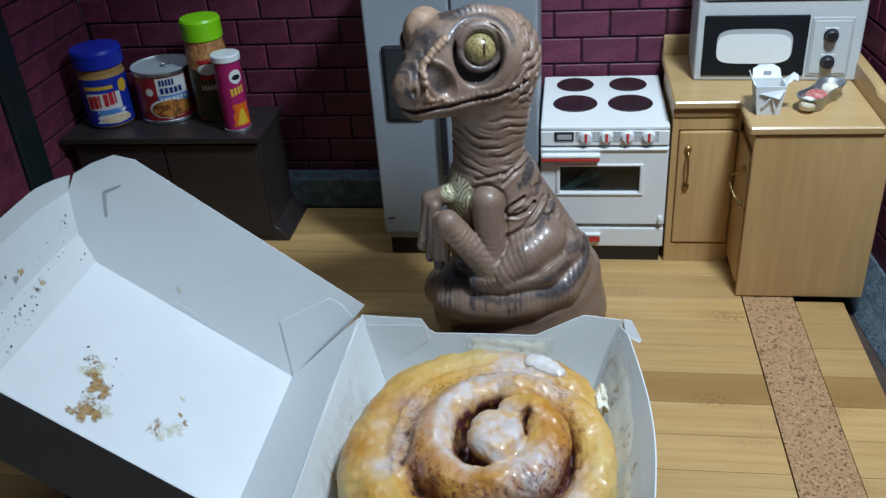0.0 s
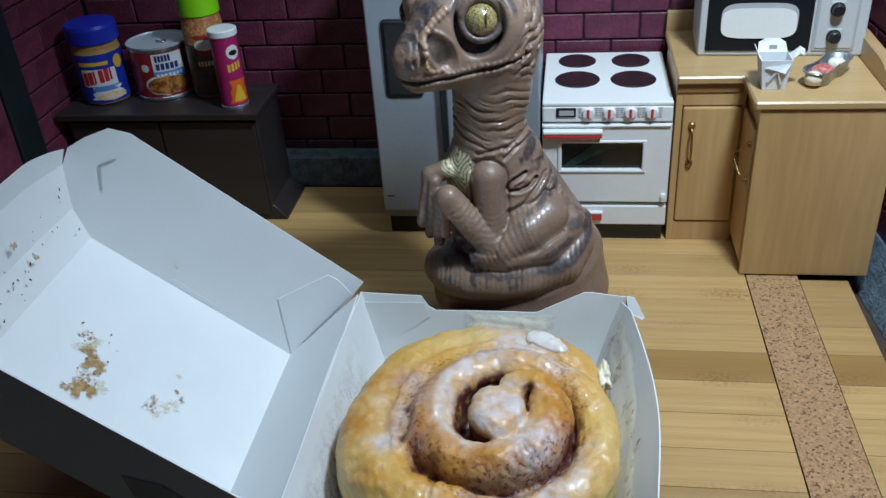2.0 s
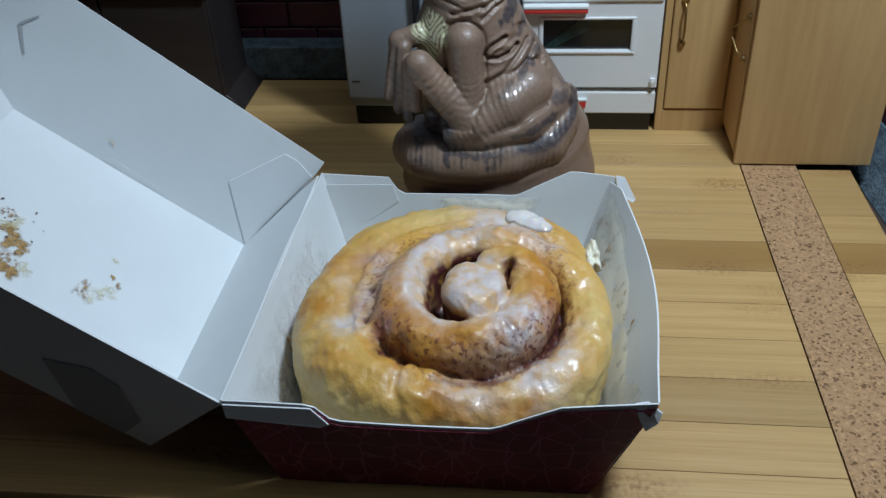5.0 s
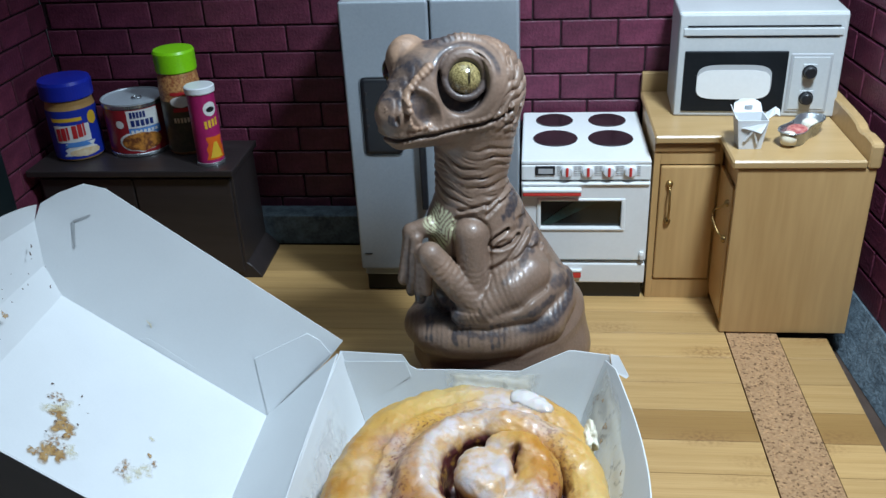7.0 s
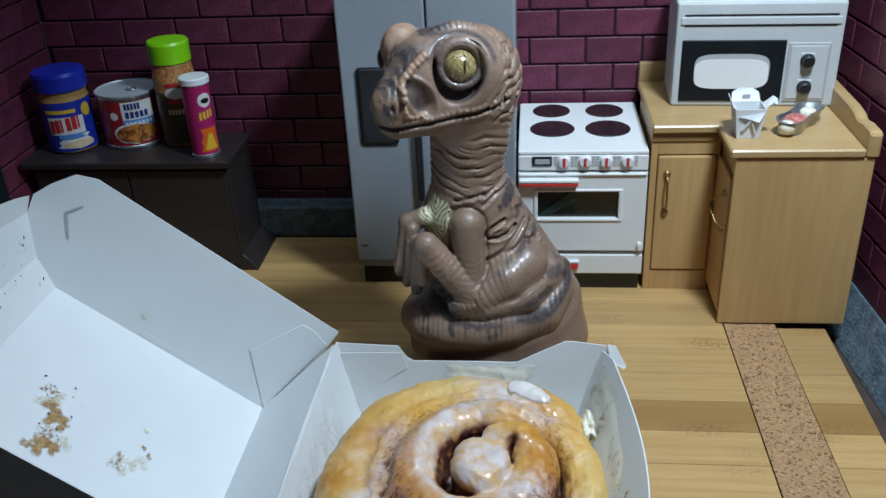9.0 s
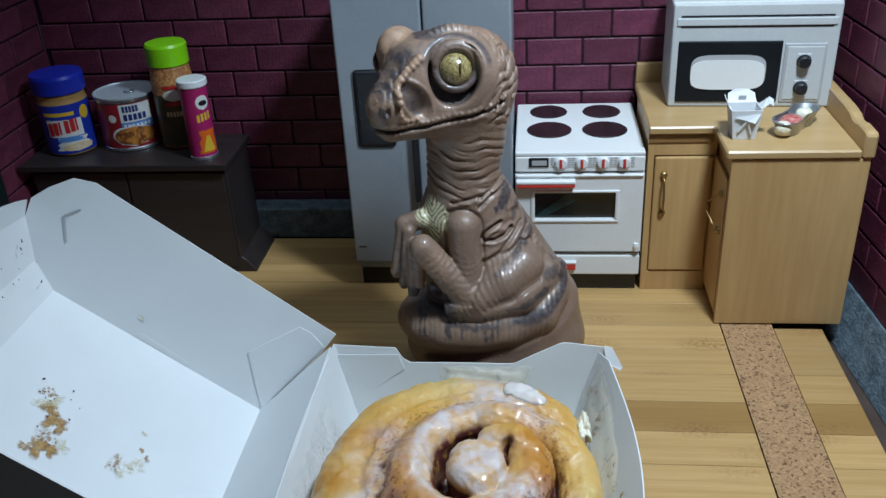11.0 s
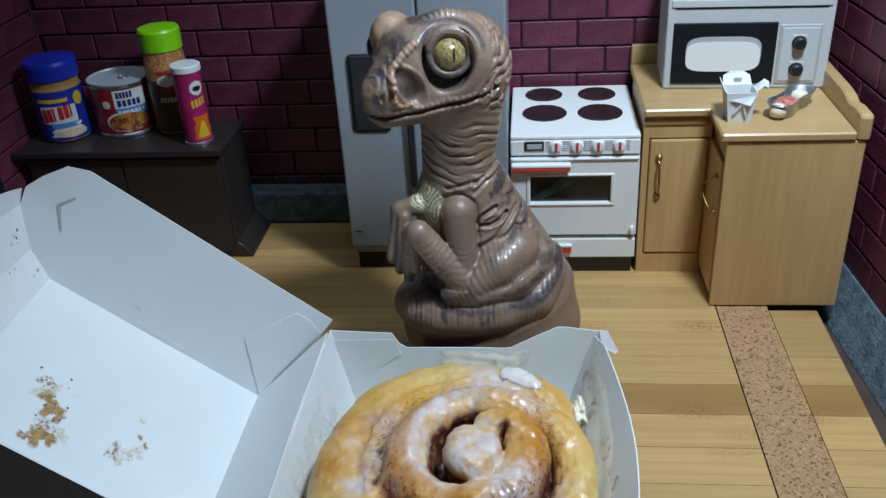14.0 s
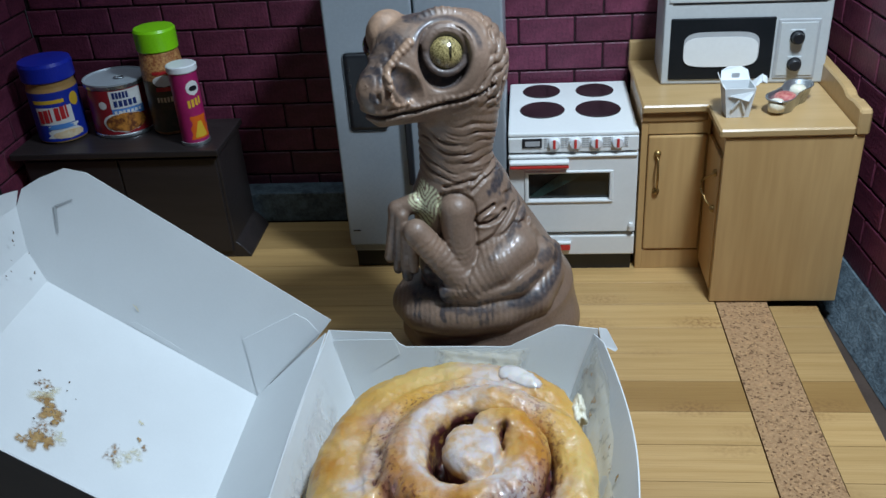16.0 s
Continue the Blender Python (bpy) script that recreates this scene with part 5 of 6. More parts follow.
    bake += 0.7 * blob(-0.0370, 0.2500, 0.0080) + 0.25 * blob(-0.0240, 0.2290, 0.0080) + 0.8 * blob(0.0080, 0.2130, 0.0090) + 0.8 * blob(0.0270, 0.2150, 0.0080) + 0.5 * blob(-0.0330, 0.2700, 0.0080) + 0.4 * blob(0.0330, 0.2950, 0.0060) + 0.5 * blob(-0.0020, 0.2720, 0.0050)
    bake = np.clip(bake + 0.14 * (rad > 1.2) * np.exp(-((pts[:, 2] - 0.034) / 0.004) ** 2), 0, 1)
    pale = np.clip((0.033 - pts[:, 2]) / 0.010, 0, 1) * 0.9 + 0.35 * blob(-0.0330, 0.2400, 0.0120) + 0.4 * blob(-0.0100, 0.3020, 0.0140) + 0.8 * blob(0.0490, 0.2500, 0.0140) * (1 - 0.3 * up) + 0.45 * (rad > 1.25) * (1 - 0.4 * up) + 0.5 * blob(0.0000, 0.3030, 0.0120)
    # cinnamon on the walls, plus shade of gaps and holes put into the colour
    spice_shade = 0.85 * wallish * (1 - up) * (0.20 + 0.5 * np.clip((0.036 - pts[:, 2]) / 0.006, 0, 1)) + 0.5 * np.exp(-((rad - 1.06) / 0.04) ** 2) * (pts[:, 2] < 0.0335) + 1.3 * blob(0.0229, 0.2595, 0.0022) + 1.2 * (rad < 0.62) * np.clip((0.0410 - pts[:, 2]) / 0.003, 0, 1) * ((nrm[:, 2] < 0.8) | (pts[:, 2] < 0.036)) + 0.5 * blob(0.0243, 0.2335, 0.0030)
    for x, y, r in ((-0.0178, 0.2432, 0.0016), (-0.0186, 0.2550, 0.0012), (-0.0120, 0.2300, 0.0020)):
        spice_shade += 1.1 * blob(x, y, r)
    spice_shade += 1.2 * (np.abs(rad - 1.02) < 0.2) * np.clip((0.0312 - pts[:, 2]) / 0.002, 0, 1)
    spice_shade = np.clip(spice_shade, 0, 1)
    ice = np.zeros(len(pts))
    for x, y, r, k in ((0.0122, 0.2500, 0.0085, 2.6), (0.0120, 0.2590, 0.0060, 1.8), (-0.0030, 0.2500, 0.0050, 1.5), (-0.0045, 0.2570, 0.0050, 1.4), (0.0000, 0.2420, 0.0050, 1.2), (0.0060, 0.2370, 0.0042, 1.1), (0.0130, 0.2378, 0.0042, 0.7), (0.0230, 0.2390, 0.0060, 1.5), (0.0280, 0.2385, 0.0055, 1.1),
                       (0.0280, 0.2315, 0.0050, 1.1), (0.0320, 0.2235, 0.0070, 1.2), (0.0205, 0.2265, 0.0045, 0.7), (0.0100, 0.2200, 0.0048, 0.9), (0.0174, 0.2171, 0.0050, 0.6), (-0.0245, 0.2400, 0.0050, 1.2), (-0.0200, 0.2440, 0.0045, 0.7), (-0.0185, 0.2540, 0.0060, 0.7), (-0.0190, 0.2660, 0.0060, 0.6),
                       (0.0010, 0.2730, 0.0060, 1.3), (-0.0040, 0.2650, 0.0050, 1.2), (0.0140, 0.2850, 0.0085, 1.4), (0.0060, 0.2820, 0.0060, 0.8), (0.0290, 0.2810, 0.0060, 0.9), (0.0220, 0.2960, 0.0080, 1.5), (0.0110, 0.3050, 0.0090, 0.9), (0.0360, 0.2740, 0.0050, 0.6), (0.0380, 0.2330, 0.0060, 0.8), (0.0420, 0.2420, 0.0045, 0.4),
                       (-0.0060, 0.2200, 0.0035, 0.5), (-0.0140, 0.2720, 0.0060, 0.5), (-0.0300, 0.2600, 0.0060, 0.35), (0.0130, 0.2720, 0.0050, 0.6), (0.0060, 0.2660, 0.0040, 0.5)):
        ice = ice + k * blob(x, y, r)
    soft_ice = np.clip(0.85 * ice + 0.04 * up, 0, 1) * np.clip(nrm[:, 2] + 0.55, 0, 1) * (1 - 0.9 * (rad < 0.62) * np.clip((0.0412 - pts[:, 2]) / 0.003, 0, 1))
    speck = np.clip(1.2 * wallish * (1 - 0.5 * up) * (0.5 + 0.5 * front) + 0.25 * (rad < 1.12) * (rad > 0.80) * high + 0.7 * blob(-0.0170, 0.2660, 0.0070) + 0.6 * blob(-0.0100, 0.2800, 0.0060) + 0.3 * blob(0.0360, 0.2900, 0.0060), 0, 1)
    tint = np.clip(0.28 * np.exp(-((rad - 0.92) / 0.14) ** 2) * high * (0.35 + 0.65 * (1 - up)) + 0.8 * blob(-0.0190, 0.2500, 0.0060) + 0.7 * blob(-0.0150, 0.2620, 0.0060) + 0.9 * blob(-0.0115, 0.2375, 0.0045) + 0.8 * blob(-0.0215, 0.2720, 0.0055) + 0.6 * blob(0.0330, 0.2420, 0.0060), 0, 1)
    for n, v in (("bake", bake), ("pale", np.clip(pale, 0, 1)), ("spice_shade", spice_shade), ("glaze", soft_ice), ("speck", speck), ("tint", tint)):
        at_ = me.attributes.new(n, "FLOAT", "POINT")
        at_.data.foreach_set("value", v.astype(np.float32))
    me.materials.append(DOUGH)
    roll = thing("cinnamon_roll", at, "glazed golden cinnamon roll with white icing in the box", "pastry")
    ob = new("dough", me)
    ob.parent = roll
    # icing: a thin skin over part of the dough, thickest in its middle
    ice = -1.0 + 1.9 * blob(0.0240, 0.3005, 0.0058) + 1.7 * blob(0.0290, 0.2960, 0.0050) + 1.3 * blob(0.0340, 0.2920, 0.0042) + 0.16 * waves(pts, 0.009, 34) - 0.5 * (nrm[:, 2] < 0.1) - 3 * (np.hypot(pts[:, 0] - 0.0285, pts[:, 1] - 0.2970) > 0.0100)
    keep = (ice[quads] > 0).all(1)
    q = quads[keep]
    # the lump's largest piece alone
    tag = np.arange(len(pts))
    while True:
        low = tag[q].min(1)
        before = tag.copy()
        np.minimum.at(tag, q, low[:, None].repeat(4, 1))
        if (tag == before).all():
            break
    names, counts = np.unique(tag[q[:, 0]], return_counts=True)
    q = q[tag[q[:, 0]] == names[counts.argmax()]]
    used = np.unique(q)
    place = -np.ones(len(pts), int)
    place[used] = np.arange(len(used))
    thick = 0.00003 + 0.0013 * np.clip(ice[used], 0, 1.1)
    skin = pts[used] + nrm[used] * thick[:, None]
    me = mesh_of("icing", skin - at, place[q])
    at_ = me.attributes.new("depth", "FLOAT", "POINT")
    at_.data.foreach_set("value", np.clip(ice[used] * 1.6, 0, 1).astype(np.float32))
    me.materials.append(ICING)
    ob = new("icing", me)
    ob.parent = roll
    tagged(ob, "glossy white sugar icing")
    # a fleck of creamy foam squeezed up beside the roll
    bm = bmesh.new()
    bmesh.ops.create_icosphere(bm, subdivisions=4, radius=1.0)
    for v in bm.verts:
        c = v.co
        k = 1 + 0.18 * math.sin(5 * c.x + 3 * c.y) + 0.12 * math.sin(9 * c.y + 4 * c.z + 1) + 0.08 * math.sin(17 * c.x - 11 * c.z)
        v.co = Vector((FOAM[0] + 0.0026 * k * c.x, FOAM[1] + 0.0070 * k * c.y, FOAM[2] + 0.0040 * k * c.z))
    part("icing", bm, CREAM, roll, "creamy dried icing foam", smooth=True)
    return roll


cinnamon_roll()


# ---- the baby raptor figure ----
def raptor():
    g = grid((-0.037, 0.325, -0.002), (0.057, 0.410, 0.158), 0.00056)
    F, S, M = np.array((-0.61, -0.79, 0)), np.array((0.79, -0.61, 0)), np.array((-0.0115, 0.3585, 0.1405))

    def H(f, s, u):
        return M + f * F + s * S + np.array((0, 0, u))

    def ball(c, r):
        return np.sqrt((g[0] - c[0]) ** 2 + (g[1] - c[1]) ** 2 + (g[2] - c[2]) ** 2) - r

    def chain(points, radii):
        d = None
        for k in range(len(points) - 1):
            c = capsule(g, points[k], points[k + 1], radii[k], radii[k + 1])
            d = c if d is None else np.minimum(d, c)
        return d

    hf = (g[0] - M[0]) * F[0] + (g[1] - M[1]) * F[1]
    hs = (g[0] - M[0]) * S[0] + (g[1] - M[1]) * S[1]
    hu = g[2] - M[2]

    # ---- trunk and neck, with a waist below the head ----
    f = capsule(g, (0.008, 0.368, 0.076), (0.0165, 0.372, 0.028), 0.0170, 0.0345)
    f = smin(f, ellipsoid(g, (0.0150, 0.371, 0.014), (0.0385, 0.034, 0.017)), 0.006)
    f = smin(f, capsule(g, (-0.002, 0.364, 0.076), (0.004, 0.366, 0.050), 0.0145, 0.020), 0.006)
    f = smin(f, chain([(0.0040, 0.366, 0.076), (0.0026, 0.3655, 0.096), (0.0042, 0.366, 0.111), (0.0055, 0.366, 0.128)], [0.0175, 0.0146, 0.0160, 0.0175]), 0.004)

    def crease(points, depth, width):
        """A groove along a line of (x, z) in millimetres on the front, with a swollen lip on each side."""
        d = np.full(g[0].shape, 1.0, np.float32)
        for (ax, az), (bx, bz) in zip(points, points[1:]):
            ax, az, bx, bz = ax / 1000, az / 1000, bx / 1000, bz / 1000
            h = np.clip(((g[0] - ax) * (bx - ax) + (g[2] - az) * (bz - az)) / ((bx - ax) ** 2 + (bz - az) ** 2), 0, 1)
            d = np.minimum(d, np.hypot(g[0] - ax - h * (bx - ax), g[2] - az - h * (bz - az)))
        return (depth * np.exp(-(d / width) ** 2) - 0.35 * depth * np.exp(-((d - 2.1 * width) / width) ** 2)) * (g[1] < 0.366)

    for points, depth, width in (
            ([(9.5, 72.5), (13.3, 76), (17.7, 78)], 0.0016, 0.0007),
            ([(10, 72), (15.5, 71), (20.3, 72.5), (22, 74.2)], 0.0018, 0.0007),
            ([(12.5, 74.3), (16, 75), (19.5, 74.8)], -0.0008, 0.0009),
            ([(9.5, 62), (17.6, 65.6), (25.3, 74.2)], 0.0012, 0.0008),
            ([(10, 56.4), (21, 62), (28.6, 71.8), (29.7, 75.5)], 0.0013, 0.0009),
            ([(21, 57.8), (29.7, 62), (33, 71.8)], 0.0012, 0.0008),
            ([(34.1, 63.2), (37.4, 71.8)], 0.0011, 0.0009),
            ([(37.5, 60.0), (40.5, 68.0)], 0.0008, 0.0009),
            ([(10, 89), (16.6, 92.6), (20, 95)], 0.0010, 0.0007),
            ([(9.6, 85.2), (14.4, 89), (19, 90)], 0.0009, 0.0007),
            ([(-1, 87.7), (5.6, 89), (10, 90.1)], 0.0009, 0.0007),
            ([(-3, 84.2), (1, 85.8), (5, 86.2)], 0.0007, 0.0006),
            ([(22, 80), (26, 77.5), (28, 73.5)], 0.0008, 0.0008)):
        f = f + crease(points, depth, width)
    # ---- haunch, shank and tail, each lying over the one before ----
    shank = chain([(0.0350, 0.3620, 0.0490), (0.0250, 0.3475, 0.0460), (0.0100, 0.3420, 0.0440), (-0.0010, 0.3410, 0.0445)], [0.0085, 0.0080, 0.0056, 0.0042])
    f = smin(f, shank, 0.0012)
    thigh = chain([(0.0255, 0.3680, 0.0580), (0.0255, 0.3560, 0.0565), (0.0180, 0.3475, 0.0535), (0.0085, 0.3425, 0.0490), (-0.0010, 0.3410, 0.0460)], [0.0085, 0.0098, 0.0092, 0.0070, 0.0046])
    f = smin(f, thigh, 0.0007)
    f = f + 0.0013 * np.exp(-((thigh - 0.0008) / 0.0008) ** 2) * (g[1] < 0.362) * np.clip((g[2] - 0.046) / 0.003, 0, 1) * (g[0] < 0.034)
    over = np.clip((0.0012 - thigh) / 0.001, 0, 1) * (g[1] < 0.362)
    f = f + over * 0.00026 * np.sin((0.85 * g[0] + 0.40 * g[2]) * 3000 + 2.0 * np.sin(g[0] * 300)) * np.clip((0.030 - g[0]) / 0.010, 0, 1)
    tail = chain([(0.0400, 0.3680, 0.0480), (0.0395, 0.3590, 0.0420), (0.0330, 0.3500, 0.0365), (0.0200, 0.3455, 0.0335), (0.0080, 0.3440, 0.0325), (-0.0050, 0.3450, 0.0320), (-0.0130, 0.3490, 0.0310), (-0.0180, 0.3580, 0.0300), (-0.0165, 0.3700, 0.028)],
                 [0.0055, 0.0070, 0.0086, 0.0098, 0.0100, 0.0100, 0.0100, 0.0098, 0.0096])
    f = smin(f, tail, 0.0006)
    skirt = chain([(0.0400, 0.3640, 0.0180), (0.0280, 0.3530, 0.0170), (0.0080, 0.3475, 0.0160), (-0.0080, 0.3510, 0.0150), (-0.0140, 0.3620, 0.0150)], [0.0115, 0.0115, 0.0110, 0.0105, 0.0100])
    f = smin(f, skirt, 0.0045)
    # ---- arms: the near one folded, the far one hanging with its fingers ----
    arm = capsule(g, (0.0030, 0.3500, 0.0775), (0.0045, 0.3455, 0.0520), 0.0070, 0.0062)
    arm = smin(arm, capsule(g, (0.0035, 0.3430, 0.0505), (-0.0130, 0.3435, 0.0715), 0.0064, 0.0054), 0.0006)
    f = smin(f, arm, 0.0010)
    f = f + 0.0010 * np.exp(-((arm - 0.0006) / 0.0007) ** 2) * (g[1] < 0.362) * (g[2] > 0.048) * (g[0] > -0.004)
    hand = capsule(g, (-0.0215, 0.3540, 0.0760), (-0.0255, 0.3510, 0.0560), 0.0034, 0.0026)
    for a, b_, ra, rb in (((-0.0195, 0.3515, 0.0745), (-0.0222, 0.3480, 0.0520), 0.0028, 0.0022), ((-0.0172, 0.3490, 0.0700), (-0.0182, 0.3455, 0.0500), 0.0030, 0.0024), ((-0.0150, 0.3470, 0.0660), (-0.0150, 0.3440, 0.0540), 0.0026, 0.0020)):
        hand = smin(hand, capsule(g, a, b_, ra, rb), 0.0003)
    hand = smin(hand, capsule(g, (-0.0140, 0.3560, 0.0780), (-0.0215, 0.3545, 0.0765), 0.0044, 0.0036), 0.0016)
    hand = hand + 0.00010 * np.sin(g[2] * 2100 + g[0] * 500) * (g[2] < 0.072)
    f = smin(f, hand, 0.0008)
    # hollow below the forearm
    f = np.maximum(f, -ellipsoid(g, (-0.0175, 0.349, 0.0470), (0.0110, 0.0075, 0.0050)))
    f = np.minimum(f, np.minimum(tail, hand))

    # ---- head ----
    Z = np.array((0, 0, 1.0))
    E, gaze = H(-0.0058, 0.0120, -0.0004), 0.55 * F + 0.72 * S + 0.36 * Z
    gaze = gaze / np.linalg.norm(gaze)
    r1 = np.cross(Z, gaze)
    r1 = r1 / np.linalg.norm(r1)
    r2 = np.cross(gaze, r1)
    q = [g[k] - E[k] for k in range(3)]
    la, lb, lc = (sum(q[k] * v[k] for k in range(3)).astype(np.float32) for v in (r1, r2, gaze))
    rho, turn = np.hypot(la, lb), np.degrees(np.arctan2(lb, la))
    del q
    head = smin(ball((0.0060, 0.3665, 0.1345), 0.0188), ellipsoid(g, H(-0.002, 0, -0.001), (0.0150, 0.0150, 0.0135), (0, 0, 52)), 0.010)
    head = smin(head, capsule(g, H(0.004, 0, -0.004), H(0.0172, 0, -0.0105), 0.0120, 0.0090), 0.006)
    head = smin(head, capsule(g, (0.0060, 0.3620, 0.1260), H(0.0165, 0, -0.0185), 0.0130, 0.0060), 0.004)
    head = smin(head, ball(E, 0.0118), 0.0050)
    lump_at, lump_r = H(0.0010, -0.0102, 0.0050), (0.0091, 0.0077, 0.0094)
    lump = ellipsoid(g, lump_at, lump_r, (0, 0, 52))
    head = smin(head, lump, 0.0018)
    f = smin(f, head, 0.004)
    # mouth line, lips, nostrils, hollow of the cheek
    um = np.interp(hf, [-0.020, -0.0118, 0.0000, 0.0100, 0.020, 0.028], [-0.0108, -0.0140, -0.0168, -0.0184, -0.0186, -0.0176])
    lips = (hf > -0.0165) & (hu < -0.004) & (hu > -0.03)
    f = f + (0.0013 * np.exp(-((hu - um) / 0.00055) ** 2) - 0.0006 * np.exp(-((hu - um - 0.0018) / 0.0009) ** 2) - 0.0005 * np.exp(-((hu - um + 0.0018) / 0.0010) ** 2)) * lips
    f = f + (0.0003 * np.sin(hf * 3600) * np.exp(-((hu - um - 0.0020) / 0.0010) ** 2) + 0.00022 * np.sin(hf * 3300 + 1) * np.exp(-((hu - um + 0.0018) / 0.0010) ** 2)) * lips
    for s in (1, -1):
        cheek = ((hf - 0.0135 - 0.35 * (hu + 0.0075)) / 0.0040) ** 2 + ((hu + 0.0078) / 0.0064) ** 2
        f = f + np.clip(hs * s * 400, 0, 1) * (0.0015 * np.exp(-cheek ** 2) - 0.0006 * np.exp(-((cheek - 1.7) / 0.45) ** 2))
    f = np.maximum(f, -ellipsoid(g, H(0.0245, 0.0066, -0.0102), (0.0012, 0.0022, 0.0022)))
    # socket, lids and brow round the near eye
    bowl = np.sqrt(((la + 0.0012) / 0.0094) ** 2 + ((lb + 0.0014) / 0.0115) ** 2)
    f = -smin(-f, np.maximum((bowl - 1) * 0.0094, 0.0004 - lc), 0.0036)
    up = np.clip(np.sin(np.radians(turn + 8)), 0, 1) ** 0.5
    ring = np.sqrt((rho - 0.0075 - 0.0007 * up) ** 2 + (lc - 0.0036 - 0.0008 * up) ** 2) - 0.0015 - 0.0010 * up
    f = smin(f, ring, 0.0004)
    f = f + 0.00025 * np.sin((rho - 0.0075) * 4200) * up * (rho < 0.0106) * (rho > 0.0060) * (lc > 0)
    brow = np.clip((turn - 5) / 25, 0, 1) * np.clip((172 - turn) / 25, 0, 1)
    f = smin(f, np.sqrt((rho - 0.0146) ** 2 + (lc + 0.0002) ** 2) - 0.0024 * brow + 0.0015 * (1 - brow) - 0.0003 * np.sin(turn * 0.75) * brow, 0.0014)
    bag = np.clip((-20 - turn) / 25, 0, 1) * np.clip((turn + 165) / 25, 0, 1)
    f = smin(f, np.sqrt((rho - 0.0140) ** 2 + (lc + 0.0020) ** 2) - 0.0022 * bag + 0.0012 * (1 - bag), 0.0012)
    ripple = np.clip(1 - np.abs(rho - 0.0185) / 0.004, 0, 1) * np.clip((60 - turn) / 30, 0, 1) * np.clip((turn + 110) / 30, 0, 1)
    f = f + 0.0012 * ripple * (1 - np.abs(np.sin(np.pi * (rho + 0.0006 * np.sin(turn * 0.11)) / 0.0026))) ** 2
    step = g[0][1, 0, 0] - g[0][0, 0, 0]
    corner = np.array([g[k].flat[0] for k in range(3)])

    def settle(p, way):
        """Moves a point along way to where it leaves the figure."""
        p, way = np.array(p, float), np.array(way, float) / np.linalg.norm(way)
        for _ in range(70):
            i = np.clip(np.round((p - corner) / step).astype(int), 0, np.array(f.shape) - 1)
            if f[tuple(i)] > 0:
                break
            p = p + way * 0.0003
        return p

    beads = []
    line = [(0.0085, 0.0048), (0.0125, 0.0022), (0.0168, -0.0012), (0.0195, -0.0050), (0.0203, -0.0085), (0.0195, -0.0128), (0.0165, -0.0148), (0.0110, -0.0145)]
    for k in range(20):
        u = k / 19 * (len(line) - 1.001)
        a, b_ = line[int(u)], line[int(u) + 1]
        w = u - int(u)
        p = settle(H(a[0] + (b_[0] - a[0]) * w, 0.0030, a[1] + (b_[1] - a[1]) * w), S + 0.35 * Z * (k < 12))
        r = 0.00125 if k < 12 else 0.0008
        beads.append((p, r))
        lo = np.clip(((p - 0.004 - corner) / step).astype(int), 0, None)
        hi = ((p + 0.004 - corner) / step).astype(int)
        cut = tuple(slice(a, b) for a, b in zip(lo, hi))
        gg = [g[j][cut] for j in range(3)]
        across = (S * 0.6 - Z * 0.5 + F * 0.2) * (0.0008 if k < 12 else 0.0002)
        f[cut] = smin(f[cut], capsule(gg, p - across, p + across, r, r), 0.0003)
    # rings of loose skin round the neck, finer ones over the skull and the bridge of the nose
    wob = 0.0010 * np.sin(g[0] * 260 + 1) + 0.0008 * np.sin(g[1] * 330 + g[2] * 120) + 0.0004 * np.sin(g[0] * 640 + g[2] * 200)
    c = g[2] + 0.26 * (g[0] - 0.004) + wob
    neck = np.clip((g[2] - 0.084) / 0.008, 0, 1) * np.clip((0.134 - g[2]) / 0.02, 0, 1) * np.clip((-hf - 0.006 + 1.2 * np.clip(0.117 - g[2], 0, 1)) / 0.006, 0, 1)
    much = 0.6 + 0.4 * np.sin(g[0] * 310 + g[2] * 420 + 1.3)
    f = f + neck * much * (0.0015 * (1 - np.abs(np.sin(np.pi * c / 0.0038))) ** 2 - 0.0003)
    small = neck * 0.00028 * np.sin(c * 2 * np.pi / 0.0017 + 3 * np.sin(g[0] * 400)) * (0.5 + 0.5 * np.sin(g[0] * 520 + g[2] * 350))
    f = f + small
    skull = np.clip((g[2] - 0.117) / 0.004, 0, 1) * np.clip((-hf - 0.009) / 0.004, 0, 1) * np.clip((rho - 0.0155) / 0.002, 0, 1) * np.clip((0.011 - hu) / 0.004, 0.15, 1)
    cc = 0.75 * g[2] - 0.66 * g[0] + 0.0012 * np.sin(g[2] * 420 + g[0] * 300) + 0.0006 * np.sin(g[1] * 900)
    f = f + skull * (0.0017 * (1 - np.abs(np.sin(np.pi * cc / 0.0042))) ** 2 - 0.0003)
    bridge = np.clip((hf - 0.009) / 0.003, 0, 1) * np.clip((hu + 0.014) / 0.003, 0, 1) * np.clip((0.008 - np.abs(hs)) / 0.002, 0, 1)
    f = f + bridge * 0.0006 * (1 - np.abs(np.sin(np.pi * (hf + 0.5 * hu + 0.0004 * np.sin(hs * 700)) / 0.0018))) ** 2
    # rings on tail and forearm
    f = f + 0.00014 * np.sin(g[0] * 2900 + 2 * np.sin(g[2] * 300)) * np.clip((0.0010 - tail) / 0.001, 0, 1) * np.clip((g[2] - 0.030) / 0.004, 0, 1)
    f = f + 0.00024 * np.sin((0.78 * g[2] - 0.62 * g[0]) * 2500 + np.sin(g[0] * 700)) * np.clip((0.0008 - arm) / 0.0008, 0, 1) * np.clip((0.0720 - g[2]) / 0.004, 0, 1) * (g[0] < 0.001)
